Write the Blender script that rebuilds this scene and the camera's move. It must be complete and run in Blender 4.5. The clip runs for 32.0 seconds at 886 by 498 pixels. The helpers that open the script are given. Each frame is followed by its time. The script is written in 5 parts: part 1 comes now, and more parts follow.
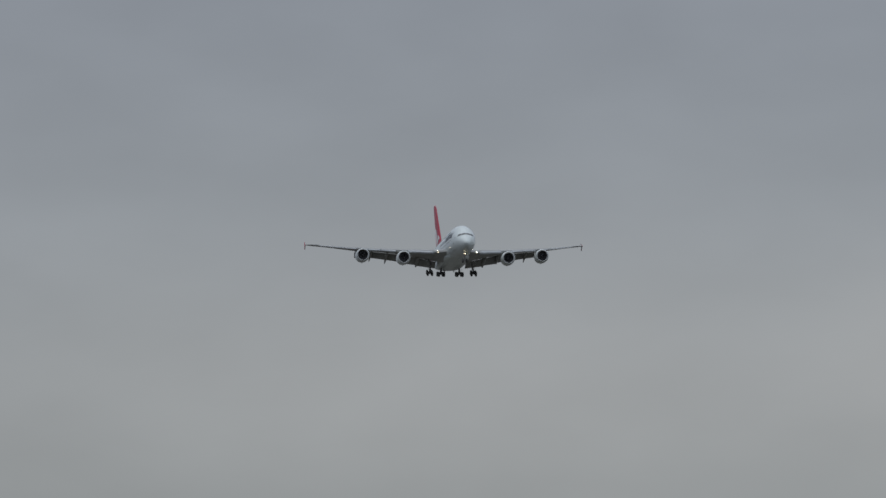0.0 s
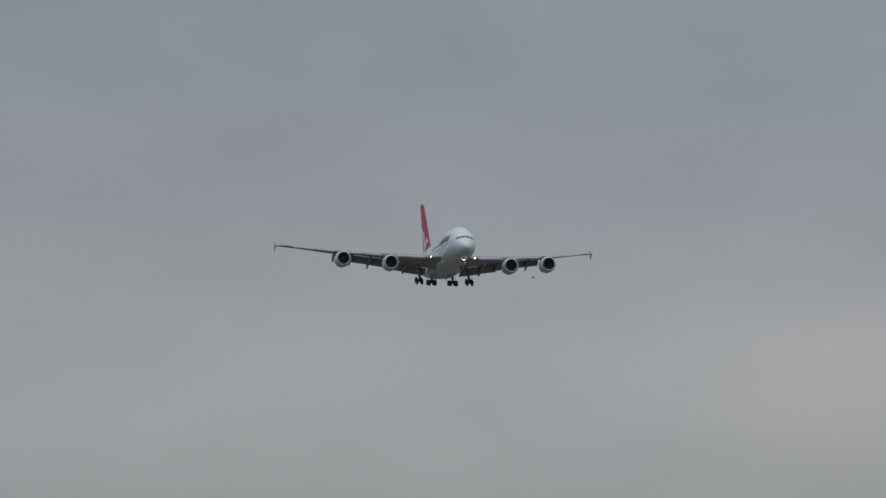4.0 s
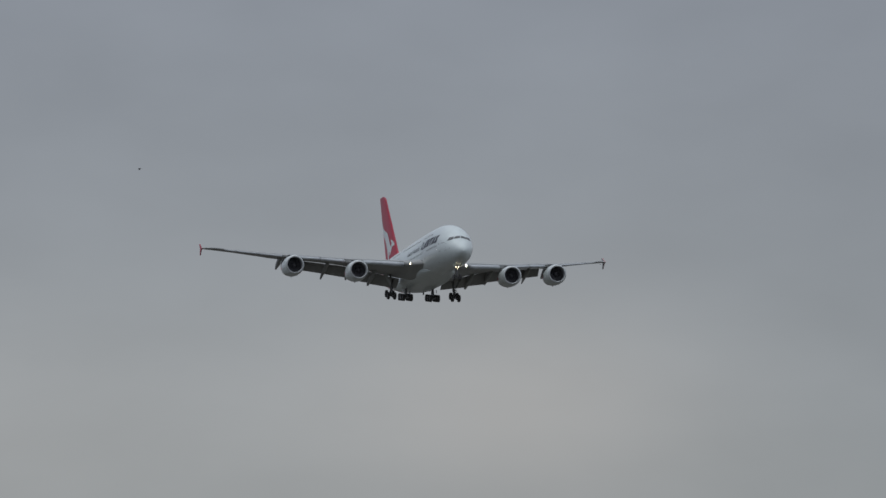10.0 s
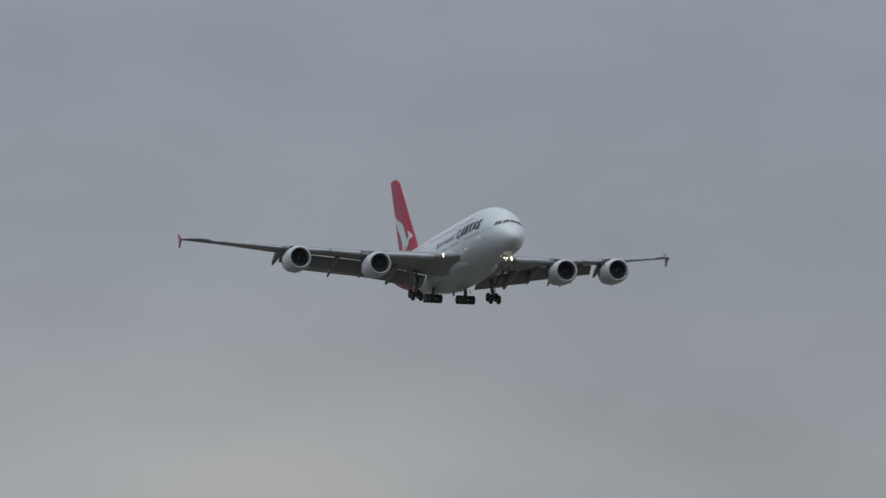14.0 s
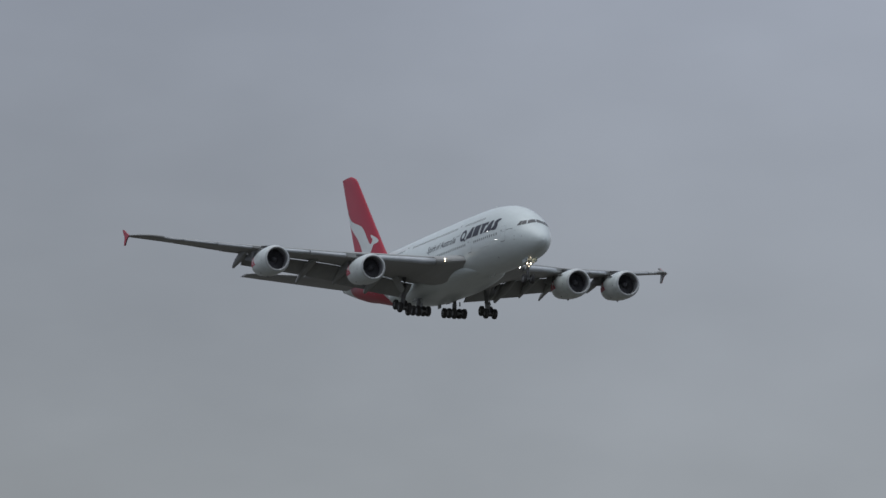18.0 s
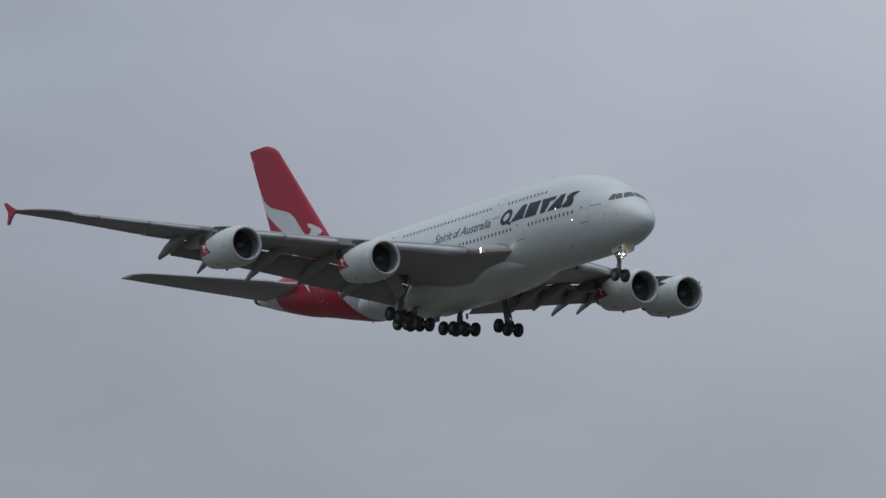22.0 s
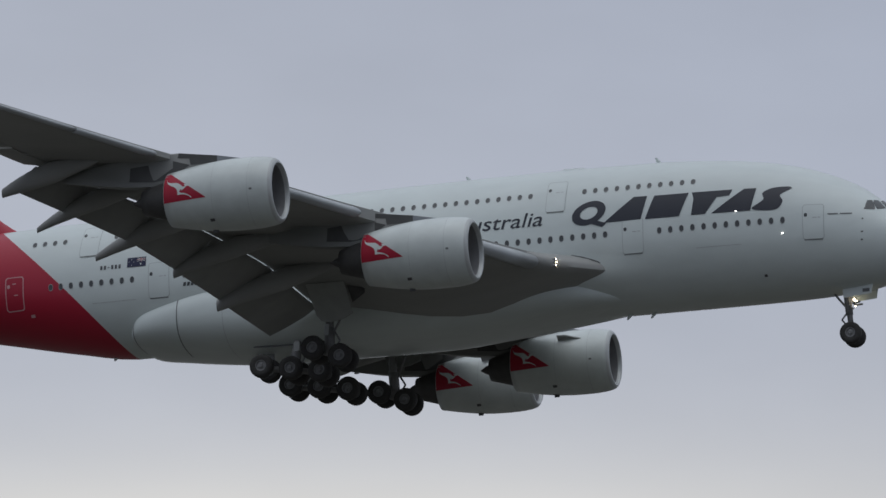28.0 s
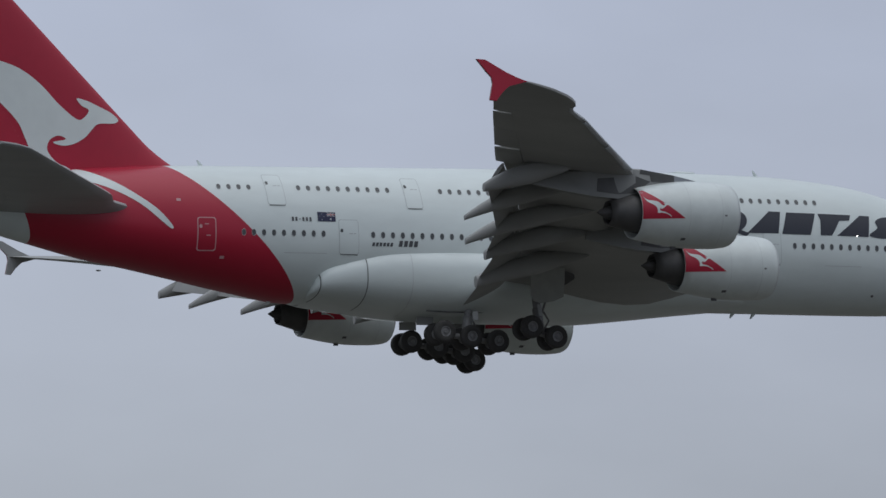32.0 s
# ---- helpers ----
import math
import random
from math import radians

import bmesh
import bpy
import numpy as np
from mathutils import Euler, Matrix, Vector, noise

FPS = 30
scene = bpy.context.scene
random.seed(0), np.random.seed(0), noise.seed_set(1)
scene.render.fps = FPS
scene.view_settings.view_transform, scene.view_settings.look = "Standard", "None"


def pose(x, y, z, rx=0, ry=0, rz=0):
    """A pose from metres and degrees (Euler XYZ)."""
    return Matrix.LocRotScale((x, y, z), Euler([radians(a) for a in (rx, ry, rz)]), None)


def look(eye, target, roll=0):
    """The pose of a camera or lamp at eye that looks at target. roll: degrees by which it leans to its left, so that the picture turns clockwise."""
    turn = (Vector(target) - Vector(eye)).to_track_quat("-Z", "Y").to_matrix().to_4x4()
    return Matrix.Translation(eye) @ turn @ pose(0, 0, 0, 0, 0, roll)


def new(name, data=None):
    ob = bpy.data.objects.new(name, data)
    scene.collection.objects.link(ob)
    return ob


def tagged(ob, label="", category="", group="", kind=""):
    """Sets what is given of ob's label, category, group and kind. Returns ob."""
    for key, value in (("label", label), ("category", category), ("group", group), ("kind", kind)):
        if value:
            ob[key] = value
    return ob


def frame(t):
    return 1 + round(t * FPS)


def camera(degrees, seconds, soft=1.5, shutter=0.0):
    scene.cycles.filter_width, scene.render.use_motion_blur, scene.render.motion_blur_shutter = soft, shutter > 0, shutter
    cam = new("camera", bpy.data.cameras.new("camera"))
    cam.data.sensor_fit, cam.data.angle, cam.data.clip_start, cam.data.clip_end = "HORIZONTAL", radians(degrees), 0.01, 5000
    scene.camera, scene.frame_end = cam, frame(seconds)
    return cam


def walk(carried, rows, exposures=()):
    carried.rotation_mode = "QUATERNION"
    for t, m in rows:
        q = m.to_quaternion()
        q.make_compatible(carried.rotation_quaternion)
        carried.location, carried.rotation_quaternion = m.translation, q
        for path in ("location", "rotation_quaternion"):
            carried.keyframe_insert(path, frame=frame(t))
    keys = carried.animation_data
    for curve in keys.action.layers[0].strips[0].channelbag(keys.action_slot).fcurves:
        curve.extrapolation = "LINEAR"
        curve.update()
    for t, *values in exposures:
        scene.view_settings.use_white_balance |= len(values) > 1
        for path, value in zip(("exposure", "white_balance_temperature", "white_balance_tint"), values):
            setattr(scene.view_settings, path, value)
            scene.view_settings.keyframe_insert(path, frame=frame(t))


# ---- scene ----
EXPO = [(0.0, -0.02), (7.0, -0.04), (10.0, -0.03), (14.0, 0.06), (18.0, 0.03), (20.5, 0.0), (22.0, -0.09), (24.0, -0.33), (27.0, -0.33), (28.2, -0.22), (29.6, 0.0), (32.0, 0.03)]
cam = camera(8.672, 32.0, soft=1.5)
walk(cam, [
    (0.0, pose(0, 0, 1.7, 95.685, 0.080, 82.757)),
    (0.5, pose(0, 0, 1.7, 95.658, -0.014, 82.635)),
    (1.0, pose(0, 0, 1.7, 95.680, 0.400, 82.584)),
    (1.5, pose(0, 0, 1.7, 95.713, 1.236, 82.425)),
    (2.0, pose(0, 0, 1.7, 95.762, 1.363, 82.232)),
    (2.5, pose(0, 0, 1.7, 95.784, 0.440, 81.924)),
    (3.0, pose(0, 0, 1.7, 95.820, -0.488, 81.560)),
    (3.5, pose(0, 0, 1.7, 95.834, -1.000, 81.190)),
    (4.0, pose(0, 0, 1.7, 95.846, -1.004, 80.831)),
    (4.5, pose(0, 0, 1.7, 95.868, -0.898, 80.460)),
    (5.0, pose(0, 0, 1.7, 95.891, -0.793, 80.078)),
    (5.5, pose(0, 0, 1.7, 95.908, -0.799, 79.689)),
    (6.0, pose(0, 0, 1.7, 95.959, -0.703, 79.242)),
    (6.5, pose(0, 0, 1.7, 95.945, -0.527, 78.806)),
    (7.0, pose(0, 0, 1.7, 95.943, -0.276, 78.510)),
    (7.5, pose(0, 0, 1.7, 95.959, -0.290, 78.256)),
    (8.0, pose(0, 0, 1.7, 96.025, -0.679, 77.808)),
    (8.5, pose(0, 0, 1.7, 96.056, -1.069, 77.417)),
    (9.0, pose(0, 0, 1.7, 96.072, -1.112, 77.284)),
    (9.5, pose(0, 0, 1.7, 96.111, -1.087, 77.220)),
    (10.0, pose(0, 0, 1.7, 96.206, -0.980, 77.170)),
    (10.5, pose(0, 0, 1.7, 96.299, -0.403, 77.009)),
    (11.0, pose(0, 0, 1.7, 96.346, 0.171, 76.948)),
    (11.5, pose(0, 0, 1.7, 96.417, 0.319, 76.875)),
    (12.0, pose(0, 0, 1.7, 96.516, -0.107, 76.680)),
    (12.5, pose(0, 0, 1.7, 96.640, -0.889, 76.238)),
    (13.0, pose(0, 0, 1.7, 96.828, -1.235, 75.762)),
    (13.5, pose(0, 0, 1.7, 97.023, -1.042, 75.303)),
    (14.0, pose(0, 0, 1.7, 97.160, -0.688, 74.811)),
    (14.5, pose(0, 0, 1.7, 97.264, 0.186, 74.252)),
    (15.0, pose(0, 0, 1.7, 97.388, -0.033, 73.588)),
    (15.5, pose(0, 0, 1.7, 97.534, -0.443, 72.484)),
    (16.0, pose(0, 0, 1.7, 97.669, -0.854, 71.359)),
    (16.5, pose(0, 0, 1.7, 97.761, -1.074, 70.602)),
    (17.0, pose(0, 0, 1.7, 97.974, -1.066, 70.033)),
    (17.5, pose(0, 0, 1.7, 98.033, -1.490, 69.066)),
    (18.0, pose(0, 0, 1.7, 98.140, -1.230, 68.072)),
    (18.5, pose(0, 0, 1.7, 98.235, -1.173, 66.972)),
    (19.0, pose(0, 0, 1.7, 98.388, -0.967, 65.908)),
    (19.5, pose(0, 0, 1.7, 98.573, -1.231, 64.826)),
    (20.0, pose(0, 0, 1.7, 98.807, -1.537, 63.667)),
    (20.5, pose(0, 0, 1.7, 99.063, -1.788, 62.406)),
    (21.0, pose(0, 0, 1.7, 99.292, -1.440, 61.204)),
    (21.5, pose(0, 0, 1.7, 99.546, -1.189, 59.439)),
    (22.0, pose(0, 0, 1.7, 99.757, -0.677, 57.822)),
    (22.5, pose(0, 0, 1.7, 99.991, -0.398, 56.203)),
    (23.0, pose(0, 0, 1.7, 100.366, -0.135, 54.301)),
    (23.5, pose(0, 0, 1.7, 100.712, 0.268, 51.306)),
    (24.0, pose(0, 0, 1.7, 101.102, 0.554, 48.357)),
    (24.5, pose(0, 0, 1.7, 101.438, 0.463, 45.534)),
    (25.0, pose(0, 0, 1.7, 101.797, 0.356, 42.314)),
    (25.5, pose(0, 0, 1.7, 102.174, 0.167, 38.621)),
    (26.0, pose(0, 0, 1.7, 102.539, -0.022, 34.586)),
    (26.5, pose(0, 0, 1.7, 102.854, -0.130, 30.343)),
    (27.0, pose(0, 0, 1.7, 103.121, -0.221, 25.993)),
    (27.5, pose(0, 0, 1.7, 103.345, -0.012, 20.972)),
    (28.0, pose(0, 0, 1.7, 103.462, -0.285, 16.898)),
    (28.5, pose(0, 0, 1.7, 103.414, -0.780, 12.825)),
    (29.0, pose(0, 0, 1.7, 102.978, -0.658, 8.601)),
    (29.5, pose(0, 0, 1.7, 102.017, -0.287, 3.973)),
    (30.0, pose(0, 0, 1.7, 101.208, -0.018, -2.134)),
    (30.5, pose(0, 0, 1.7, 100.346, -0.128, -8.334)),
    (31.0, pose(0, 0, 1.7, 99.016, 0.092, -13.889)),
    (31.5, pose(0, 0, 1.7, 98.031, 0.165, -18.401)),
    (32.0, pose(0, 0, 1.7, 97.533, 0.092, -22.807)),
], exposures=EXPO)
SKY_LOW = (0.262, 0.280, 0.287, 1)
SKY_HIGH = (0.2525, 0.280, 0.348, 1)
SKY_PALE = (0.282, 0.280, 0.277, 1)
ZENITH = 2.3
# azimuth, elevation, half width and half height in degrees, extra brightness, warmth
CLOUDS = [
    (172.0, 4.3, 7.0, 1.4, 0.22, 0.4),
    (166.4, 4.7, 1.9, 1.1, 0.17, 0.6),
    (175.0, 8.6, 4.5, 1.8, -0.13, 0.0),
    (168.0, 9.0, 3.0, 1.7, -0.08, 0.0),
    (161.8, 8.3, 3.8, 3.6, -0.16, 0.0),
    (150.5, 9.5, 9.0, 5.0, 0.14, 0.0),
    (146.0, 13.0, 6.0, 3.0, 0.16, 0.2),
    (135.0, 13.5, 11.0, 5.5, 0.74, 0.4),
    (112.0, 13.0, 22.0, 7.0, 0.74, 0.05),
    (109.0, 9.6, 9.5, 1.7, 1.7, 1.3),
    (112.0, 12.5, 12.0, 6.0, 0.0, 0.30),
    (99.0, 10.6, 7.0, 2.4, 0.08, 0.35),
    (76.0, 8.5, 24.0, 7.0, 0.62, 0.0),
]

# ---- sky, sun and ground light ----
world = bpy.data.worlds.new("overcast_sky")
scene.world = world
world.use_nodes = True
wn, wl = world.node_tree.nodes, world.node_tree.links
wn.clear()
w_out = wn.new("ShaderNodeOutputWorld")
w_bg = wn.new("ShaderNodeBackground")
wl.new(w_bg.outputs[0], w_out.inputs[0])
w_sky = wn.new("ShaderNodeTexSky")
w_sky.sky_type = "NISHITA"
w_sky.sun_disc = False
w_sky.sun_elevation = radians(72)
w_sky.sun_rotation = radians(172)
w_sky.dust_density = 4.0
w_co = wn.new("ShaderNodeTexCoord")
w_sep = wn.new("ShaderNodeSeparateXYZ")
wl.new(w_co.outputs["Generated"], w_sep.inputs[0])


def wmath(op, a, b=None, c=None):
    n = wn.new("ShaderNodeMath")
    n.operation = op
    for i, v in enumerate((a, b, c)):
        if v is None:
            continue
        if isinstance(v, (int, float)):
            n.inputs[i].default_value = v
        else:
            wl.new(v, n.inputs[i])
    return n.outputs[0]


def wnoise(scale, stretch, detail, shift):
    mp = wn.new("ShaderNodeMapping")
    mp.inputs["Scale"].default_value = stretch
    mp.inputs["Location"].default_value = shift
    wl.new(w_co.outputs["Generated"], mp.inputs[0])
    tx = wn.new("ShaderNodeTexNoise")
    tx.inputs["Scale"].default_value = scale
    tx.inputs["Detail"].default_value = detail
    tx.inputs["Roughness"].default_value = 0.45
    wl.new(mp.outputs[0], tx.inputs["Vector"])
    return tx.outputs["Fac"]


# the cloud deck: even in brightness, mottled at two scales, with a few thinner, brighter stretches
w_az = wmath("ARCTAN2", w_sep.outputs[1], w_sep.outputs[0])
w_el = wmath("ARCSINE", w_sep.outputs[2])


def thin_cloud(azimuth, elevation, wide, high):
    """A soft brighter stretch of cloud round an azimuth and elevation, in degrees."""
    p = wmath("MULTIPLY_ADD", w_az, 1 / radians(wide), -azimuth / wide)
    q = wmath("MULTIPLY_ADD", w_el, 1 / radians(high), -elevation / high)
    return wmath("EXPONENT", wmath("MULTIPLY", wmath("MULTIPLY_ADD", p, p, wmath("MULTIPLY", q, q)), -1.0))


w_high = wmath("MAXIMUM", w_sep.outputs[2], 0.0)
w_lum = wmath("MULTIPLY_ADD", wmath("MULTIPLY", w_high, w_high), ZENITH, 1.0)
w_lum = wmath("MULTIPLY", w_lum, wmath("MULTIPLY_ADD", wnoise(5.0, (1, 1, 2.6), 3.0, (1.3, 0.2, 0.7)), 0.16, 0.92))
w_lum = wmath("MULTIPLY", w_lum, wmath("MULTIPLY_ADD", wnoise(24.0, (1, 1, 2.2), 5.0, (0.3, 4.2, 2.7)), 0.24, 0.88))
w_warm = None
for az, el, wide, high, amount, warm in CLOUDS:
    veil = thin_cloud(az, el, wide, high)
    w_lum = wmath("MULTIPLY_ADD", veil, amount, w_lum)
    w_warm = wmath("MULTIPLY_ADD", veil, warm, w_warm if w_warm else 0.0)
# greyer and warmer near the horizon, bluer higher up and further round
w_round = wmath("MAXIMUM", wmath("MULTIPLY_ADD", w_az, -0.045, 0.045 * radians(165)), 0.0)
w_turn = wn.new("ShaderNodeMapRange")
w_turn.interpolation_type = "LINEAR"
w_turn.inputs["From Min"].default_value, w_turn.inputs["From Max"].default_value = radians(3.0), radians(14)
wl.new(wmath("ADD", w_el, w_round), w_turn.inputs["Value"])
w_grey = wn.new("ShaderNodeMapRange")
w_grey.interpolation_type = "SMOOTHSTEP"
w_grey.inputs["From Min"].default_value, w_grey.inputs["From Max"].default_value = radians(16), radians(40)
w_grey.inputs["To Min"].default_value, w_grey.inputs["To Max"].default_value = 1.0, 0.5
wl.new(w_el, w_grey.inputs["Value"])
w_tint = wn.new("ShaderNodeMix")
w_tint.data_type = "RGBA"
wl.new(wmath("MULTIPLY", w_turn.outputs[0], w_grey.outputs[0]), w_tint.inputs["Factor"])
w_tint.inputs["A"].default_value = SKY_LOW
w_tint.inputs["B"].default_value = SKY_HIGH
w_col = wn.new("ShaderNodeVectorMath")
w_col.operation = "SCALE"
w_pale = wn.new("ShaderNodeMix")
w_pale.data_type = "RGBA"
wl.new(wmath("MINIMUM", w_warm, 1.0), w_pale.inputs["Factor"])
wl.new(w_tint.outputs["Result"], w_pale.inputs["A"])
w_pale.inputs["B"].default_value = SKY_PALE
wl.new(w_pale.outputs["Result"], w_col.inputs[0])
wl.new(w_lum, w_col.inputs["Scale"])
w_blue = wn.new("ShaderNodeVectorMath")
w_blue.operation = "SCALE"
wl.new(w_sky.outputs[0], w_blue.inputs[0])
w_blue.inputs["Scale"].default_value = 0.006
w_add = wn.new("ShaderNodeVectorMath")
w_add.operation = "ADD"
wl.new(w_col.outputs[0], w_add.inputs[0])
wl.new(w_blue.outputs[0], w_add.inputs[1])
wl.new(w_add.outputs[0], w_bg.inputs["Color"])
w_bg.inputs["Strength"].default_value = 1.0

sun = new("sun", bpy.data.lights.new("sun", "SUN"))
sun.data.energy = 0.32
sun.data.angle = radians(60)
sun.data.color = (1.0, 0.97, 0.92)
sun.matrix_basis = look((0, 0, 0), (-0.1, 0.3, -0.95))


# ---- materials ----
def material(name, base, rough=0.5, metal=0.0, coat=0.0, grain=0.0, grain_scale=1.5, stain=0.0, stain_scale=0.15, stretch=(1, 1, 1), bump=0.0):
    """A surface with fine grain and broad stains at real size, in the object's own metres."""
    m = bpy.data.materials.new(name)
    m.use_nodes = True
    n, l = m.node_tree.nodes, m.node_tree.links
    b = n["Principled BSDF"]
    b.inputs["Base Color"].default_value = (*base, 1)
    b.inputs["Roughness"].default_value = rough
    b.inputs["Metallic"].default_value = metal
    b.inputs["Coat Weight"].default_value = coat
    b.inputs["Coat Roughness"].default_value = 0.15
    co = n.new("ShaderNodeTexCoord")
    mp = n.new("ShaderNodeMapping")
    mp.inputs["Scale"].default_value = stretch
    l.new(co.outputs["Object"], mp.inputs[0])
    val = None
    for amount, scale, detail in ((grain, grain_scale, 4), (stain, stain_scale, 3)):
        if amount <= 0:
            continue
        t = n.new("ShaderNodeTexNoise")
        t.inputs["Scale"].default_value = scale
        t.inputs["Detail"].default_value = detail
        l.new(mp.outputs[0], t.inputs["Vector"])
        k = n.new("ShaderNodeMapRange")
        k.inputs["From Min"].default_value, k.inputs["From Max"].default_value = 0.3, 0.7
        k.inputs["To Min"].default_value, k.inputs["To Max"].default_value = 1 - amount, 1 + amount * 0.5
        l.new(t.outputs["Fac"], k.inputs["Value"])
        if val is None:
            val = k.outputs[0]
        else:
            q = n.new("ShaderNodeMath")
            q.operation = "MULTIPLY"
            l.new(val, q.inputs[0])
            l.new(k.outputs[0], q.inputs[1])
            val = q.outputs[0]
        if bump:
            bp = n.new("ShaderNodeBump")
            bp.inputs["Strength"].default_value = bump
            bp.inputs["Distance"].default_value = 0.02
            l.new(t.outputs["Fac"], bp.inputs["Height"])
            l.new(bp.outputs[0], b.inputs["Normal"])
    if val is not None:
        s = n.new("ShaderNodeVectorMath")
        s.operation = "SCALE"
        s.inputs[0].default_value = base
        l.new(val, s.inputs["Scale"])
        l.new(s.outputs[0], b.inputs["Base Color"])
    return m


def glow(name, colour, strength):
    m = bpy.data.materials.new(name)
    m.use_nodes = True
    b = m.node_tree.nodes["Principled BSDF"]
    b.inputs["Base Color"].default_value = (0.8, 0.8, 0.8, 1)
    b.inputs["Emission Color"].default_value = (*colour, 1)
    b.inputs["Emission Strength"].default_value = strength
    return m


WHITE = material("white_paint", (0.72, 0.785, 0.765), 0.38, coat=0.35, grain=0.045, grain_scale=1.2, stain=0.08, stain_scale=0.16, stretch=(0.4, 1, 1))
COWL = material("cowl_paint", (0.70, 0.752, 0.727), 0.36, coat=0.35, grain=0.05, grain_scale=1.5, stain=0.1, stain_scale=0.5)
RED = material("red_paint", (0.45, 0.012, 0.040), 0.42, coat=0.0, grain=0.04, grain_scale=1.4, stain=0.05, stain_scale=0.15)
WING = material("wing_grey", (0.365, 0.37, 0.355), 0.46, coat=0.0, grain=0.06, grain_scale=1.0, stain=0.12, stain_scale=0.2, stretch=(0.25, 1, 1))
FLAP = material("flap_grey", (0.325, 0.33, 0.32), 0.5, grain=0.06, grain_scale=1.2, stain=0.14, stain_scale=0.3, stretch=(0.25, 1, 1))
FAIRING = material("fairing_grey", (0.335, 0.34, 0.33), 0.45, grain=0.05, grain_scale=1.2, stain=0.12, stain_scale=0.4, stretch=(0.3, 1, 1))
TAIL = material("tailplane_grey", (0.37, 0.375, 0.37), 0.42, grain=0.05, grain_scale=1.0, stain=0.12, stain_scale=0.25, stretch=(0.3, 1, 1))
SLAT = material("slat_pale_grey", (0.50, 0.525, 0.54), 0.4, grain=0.05, grain_scale=1.2, stain=0.1, stain_scale=0.3)
LIP = material("bare_lip_metal", (0.56, 0.58, 0.57), 0.42, metal=0.3, grain=0.05, grain_scale=3)
DARK = material("dark_metal", (0.13, 0.13, 0.135), 0.5, metal=0.4, grain=0.15, grain_scale=2)
HOT = material("exhaust_metal", (0.10, 0.098, 0.096), 0.55, metal=0.4, grain=0.15, grain_scale=2)
BLADE = material("fan_blade_metal", (0.10, 0.10, 0.105), 0.5, metal=0.2, grain=0.1, grain_scale=4)
EMBLEM_WHITE = material("emblem_white", (0.75, 0.80, 0.78), 0.45, coat=0.0, grain=0.03, grain_scale=1.5, stain=0.04, stain_scale=0.2)
PALE_RED = material("pale_red_outline", (0.62, 0.36, 0.37), 0.5)
PYLON = material("pylon_paint", (0.24, 0.245, 0.235), 0.45, coat=0.1, grain=0.05, grain_scale=1.5, stain=0.1, stain_scale=0.6, stretch=(0.3, 1, 1))
PANEL = material("pylon_panel", (0.085, 0.085, 0.083), 0.5, grain=0.08, grain_scale=2, stain=0.1, stain_scale=0.5)
CAP = material("pylon_nose", (0.27, 0.285, 0.305), 0.4, grain=0.05, grain_scale=2)
MARK = material("mark_red", (0.45, 0.015, 0.02), 0.5)
FEATHER = material("dark_feathers", (0.03, 0.03, 0.032), 0.8, grain=0.2, grain_scale=8)
GLASS = material("dark_window_glass", (0.085, 0.09, 0.092), 0.25, grain=0.1, grain_scale=2)
FRAME = material("window_frame_grey", (0.45, 0.47, 0.47), 0.5)
STEEL = material("gear_steel", (0.27, 0.27, 0.27), 0.5, metal=0.15, grain=0.15, grain_scale=6)
RUBBER = material("tyre_rubber", (0.055, 0.053, 0.05), 0.8, grain=0.2, grain_scale=8, bump=0.2)
GEAR_DOOR = material("gear_door_grey", (0.34, 0.355, 0.34), 0.45, coat=0.1, grain=0.05, grain_scale=2, stain=0.12, stain_scale=0.5)
RIM = material("wheel_rim", (0.26, 0.26, 0.26), 0.5, metal=0.3, grain=0.15, grain_scale=9)
INK = material("navy_lettering", (0.022, 0.026, 0.040), 0.45, grain=0.06, grain_scale=2)
DOOR_SEAM = material("door_seam", (0.49, 0.53, 0.52), 0.55)
DUCT = material("inlet_duct_grey", (0.27, 0.27, 0.275), 0.55, grain=0.1, grain_scale=3)
BAR = material("marking_grey", (0.075, 0.08, 0.085), 0.5)
SEAM = material("panel_seam", (0.16, 0.17, 0.17), 0.6)
FLAG_BLUE = material("flag_blue", (0.012, 0.016, 0.06), 0.45)
LAMP = glow("landing_lamp", (1.0, 0.93, 0.78), 65)
LAMP_SMALL = glow("small_lamp", (1.0, 0.97, 0.92), 8)
LAMP_AMBER = glow("taxi_lamp", (1.0, 0.84, 0.6), 9)
# colour of the unseen ground, set by the bounce light it gives
BOUNCE_GROUND = material("bounce_ground", (0.084, 0.079, 0.066), 0.9, grain=0.35, grain_scale=0.6, stain=0.3, stain_scale=0.03)


# ---- mesh helpers ----
def part(name, bm, mat, parent, label="", smooth=True):
    me = bpy.data.meshes.new(name)
    bmesh.ops.recalc_face_normals(bm, faces=bm.faces)
    for f in bm.faces:
        f.smooth = smooth
    bm.to_mesh(me)
    bm.free()
    me.materials.append(mat)
    ob = new(name, me)
    ob.parent = parent
    if label:
        ob["label"] = label
    return ob


def sharp(ob, degrees=35):
    """Keep edges crisp beyond an angle on a smooth mesh."""
    ob.data.set_sharp_from_angle(angle=radians(degrees))
    return ob


def loft(rings, closed=True, caps=True, bm=None):
    bm = bm or bmesh.new()
    vs = [[bm.verts.new(p) for p in ring] for ring in rings]
    n = len(rings[0])
    for a, b in zip(vs, vs[1:]):
        for i in range(n if closed else n - 1):
            j = (i + 1) % n
            bm.faces.new((a[i], a[j], b[j], b[i]))
    if caps:
        bm.faces.new(vs[0][::-1])
        bm.faces.new(vs[-1])
    return bm


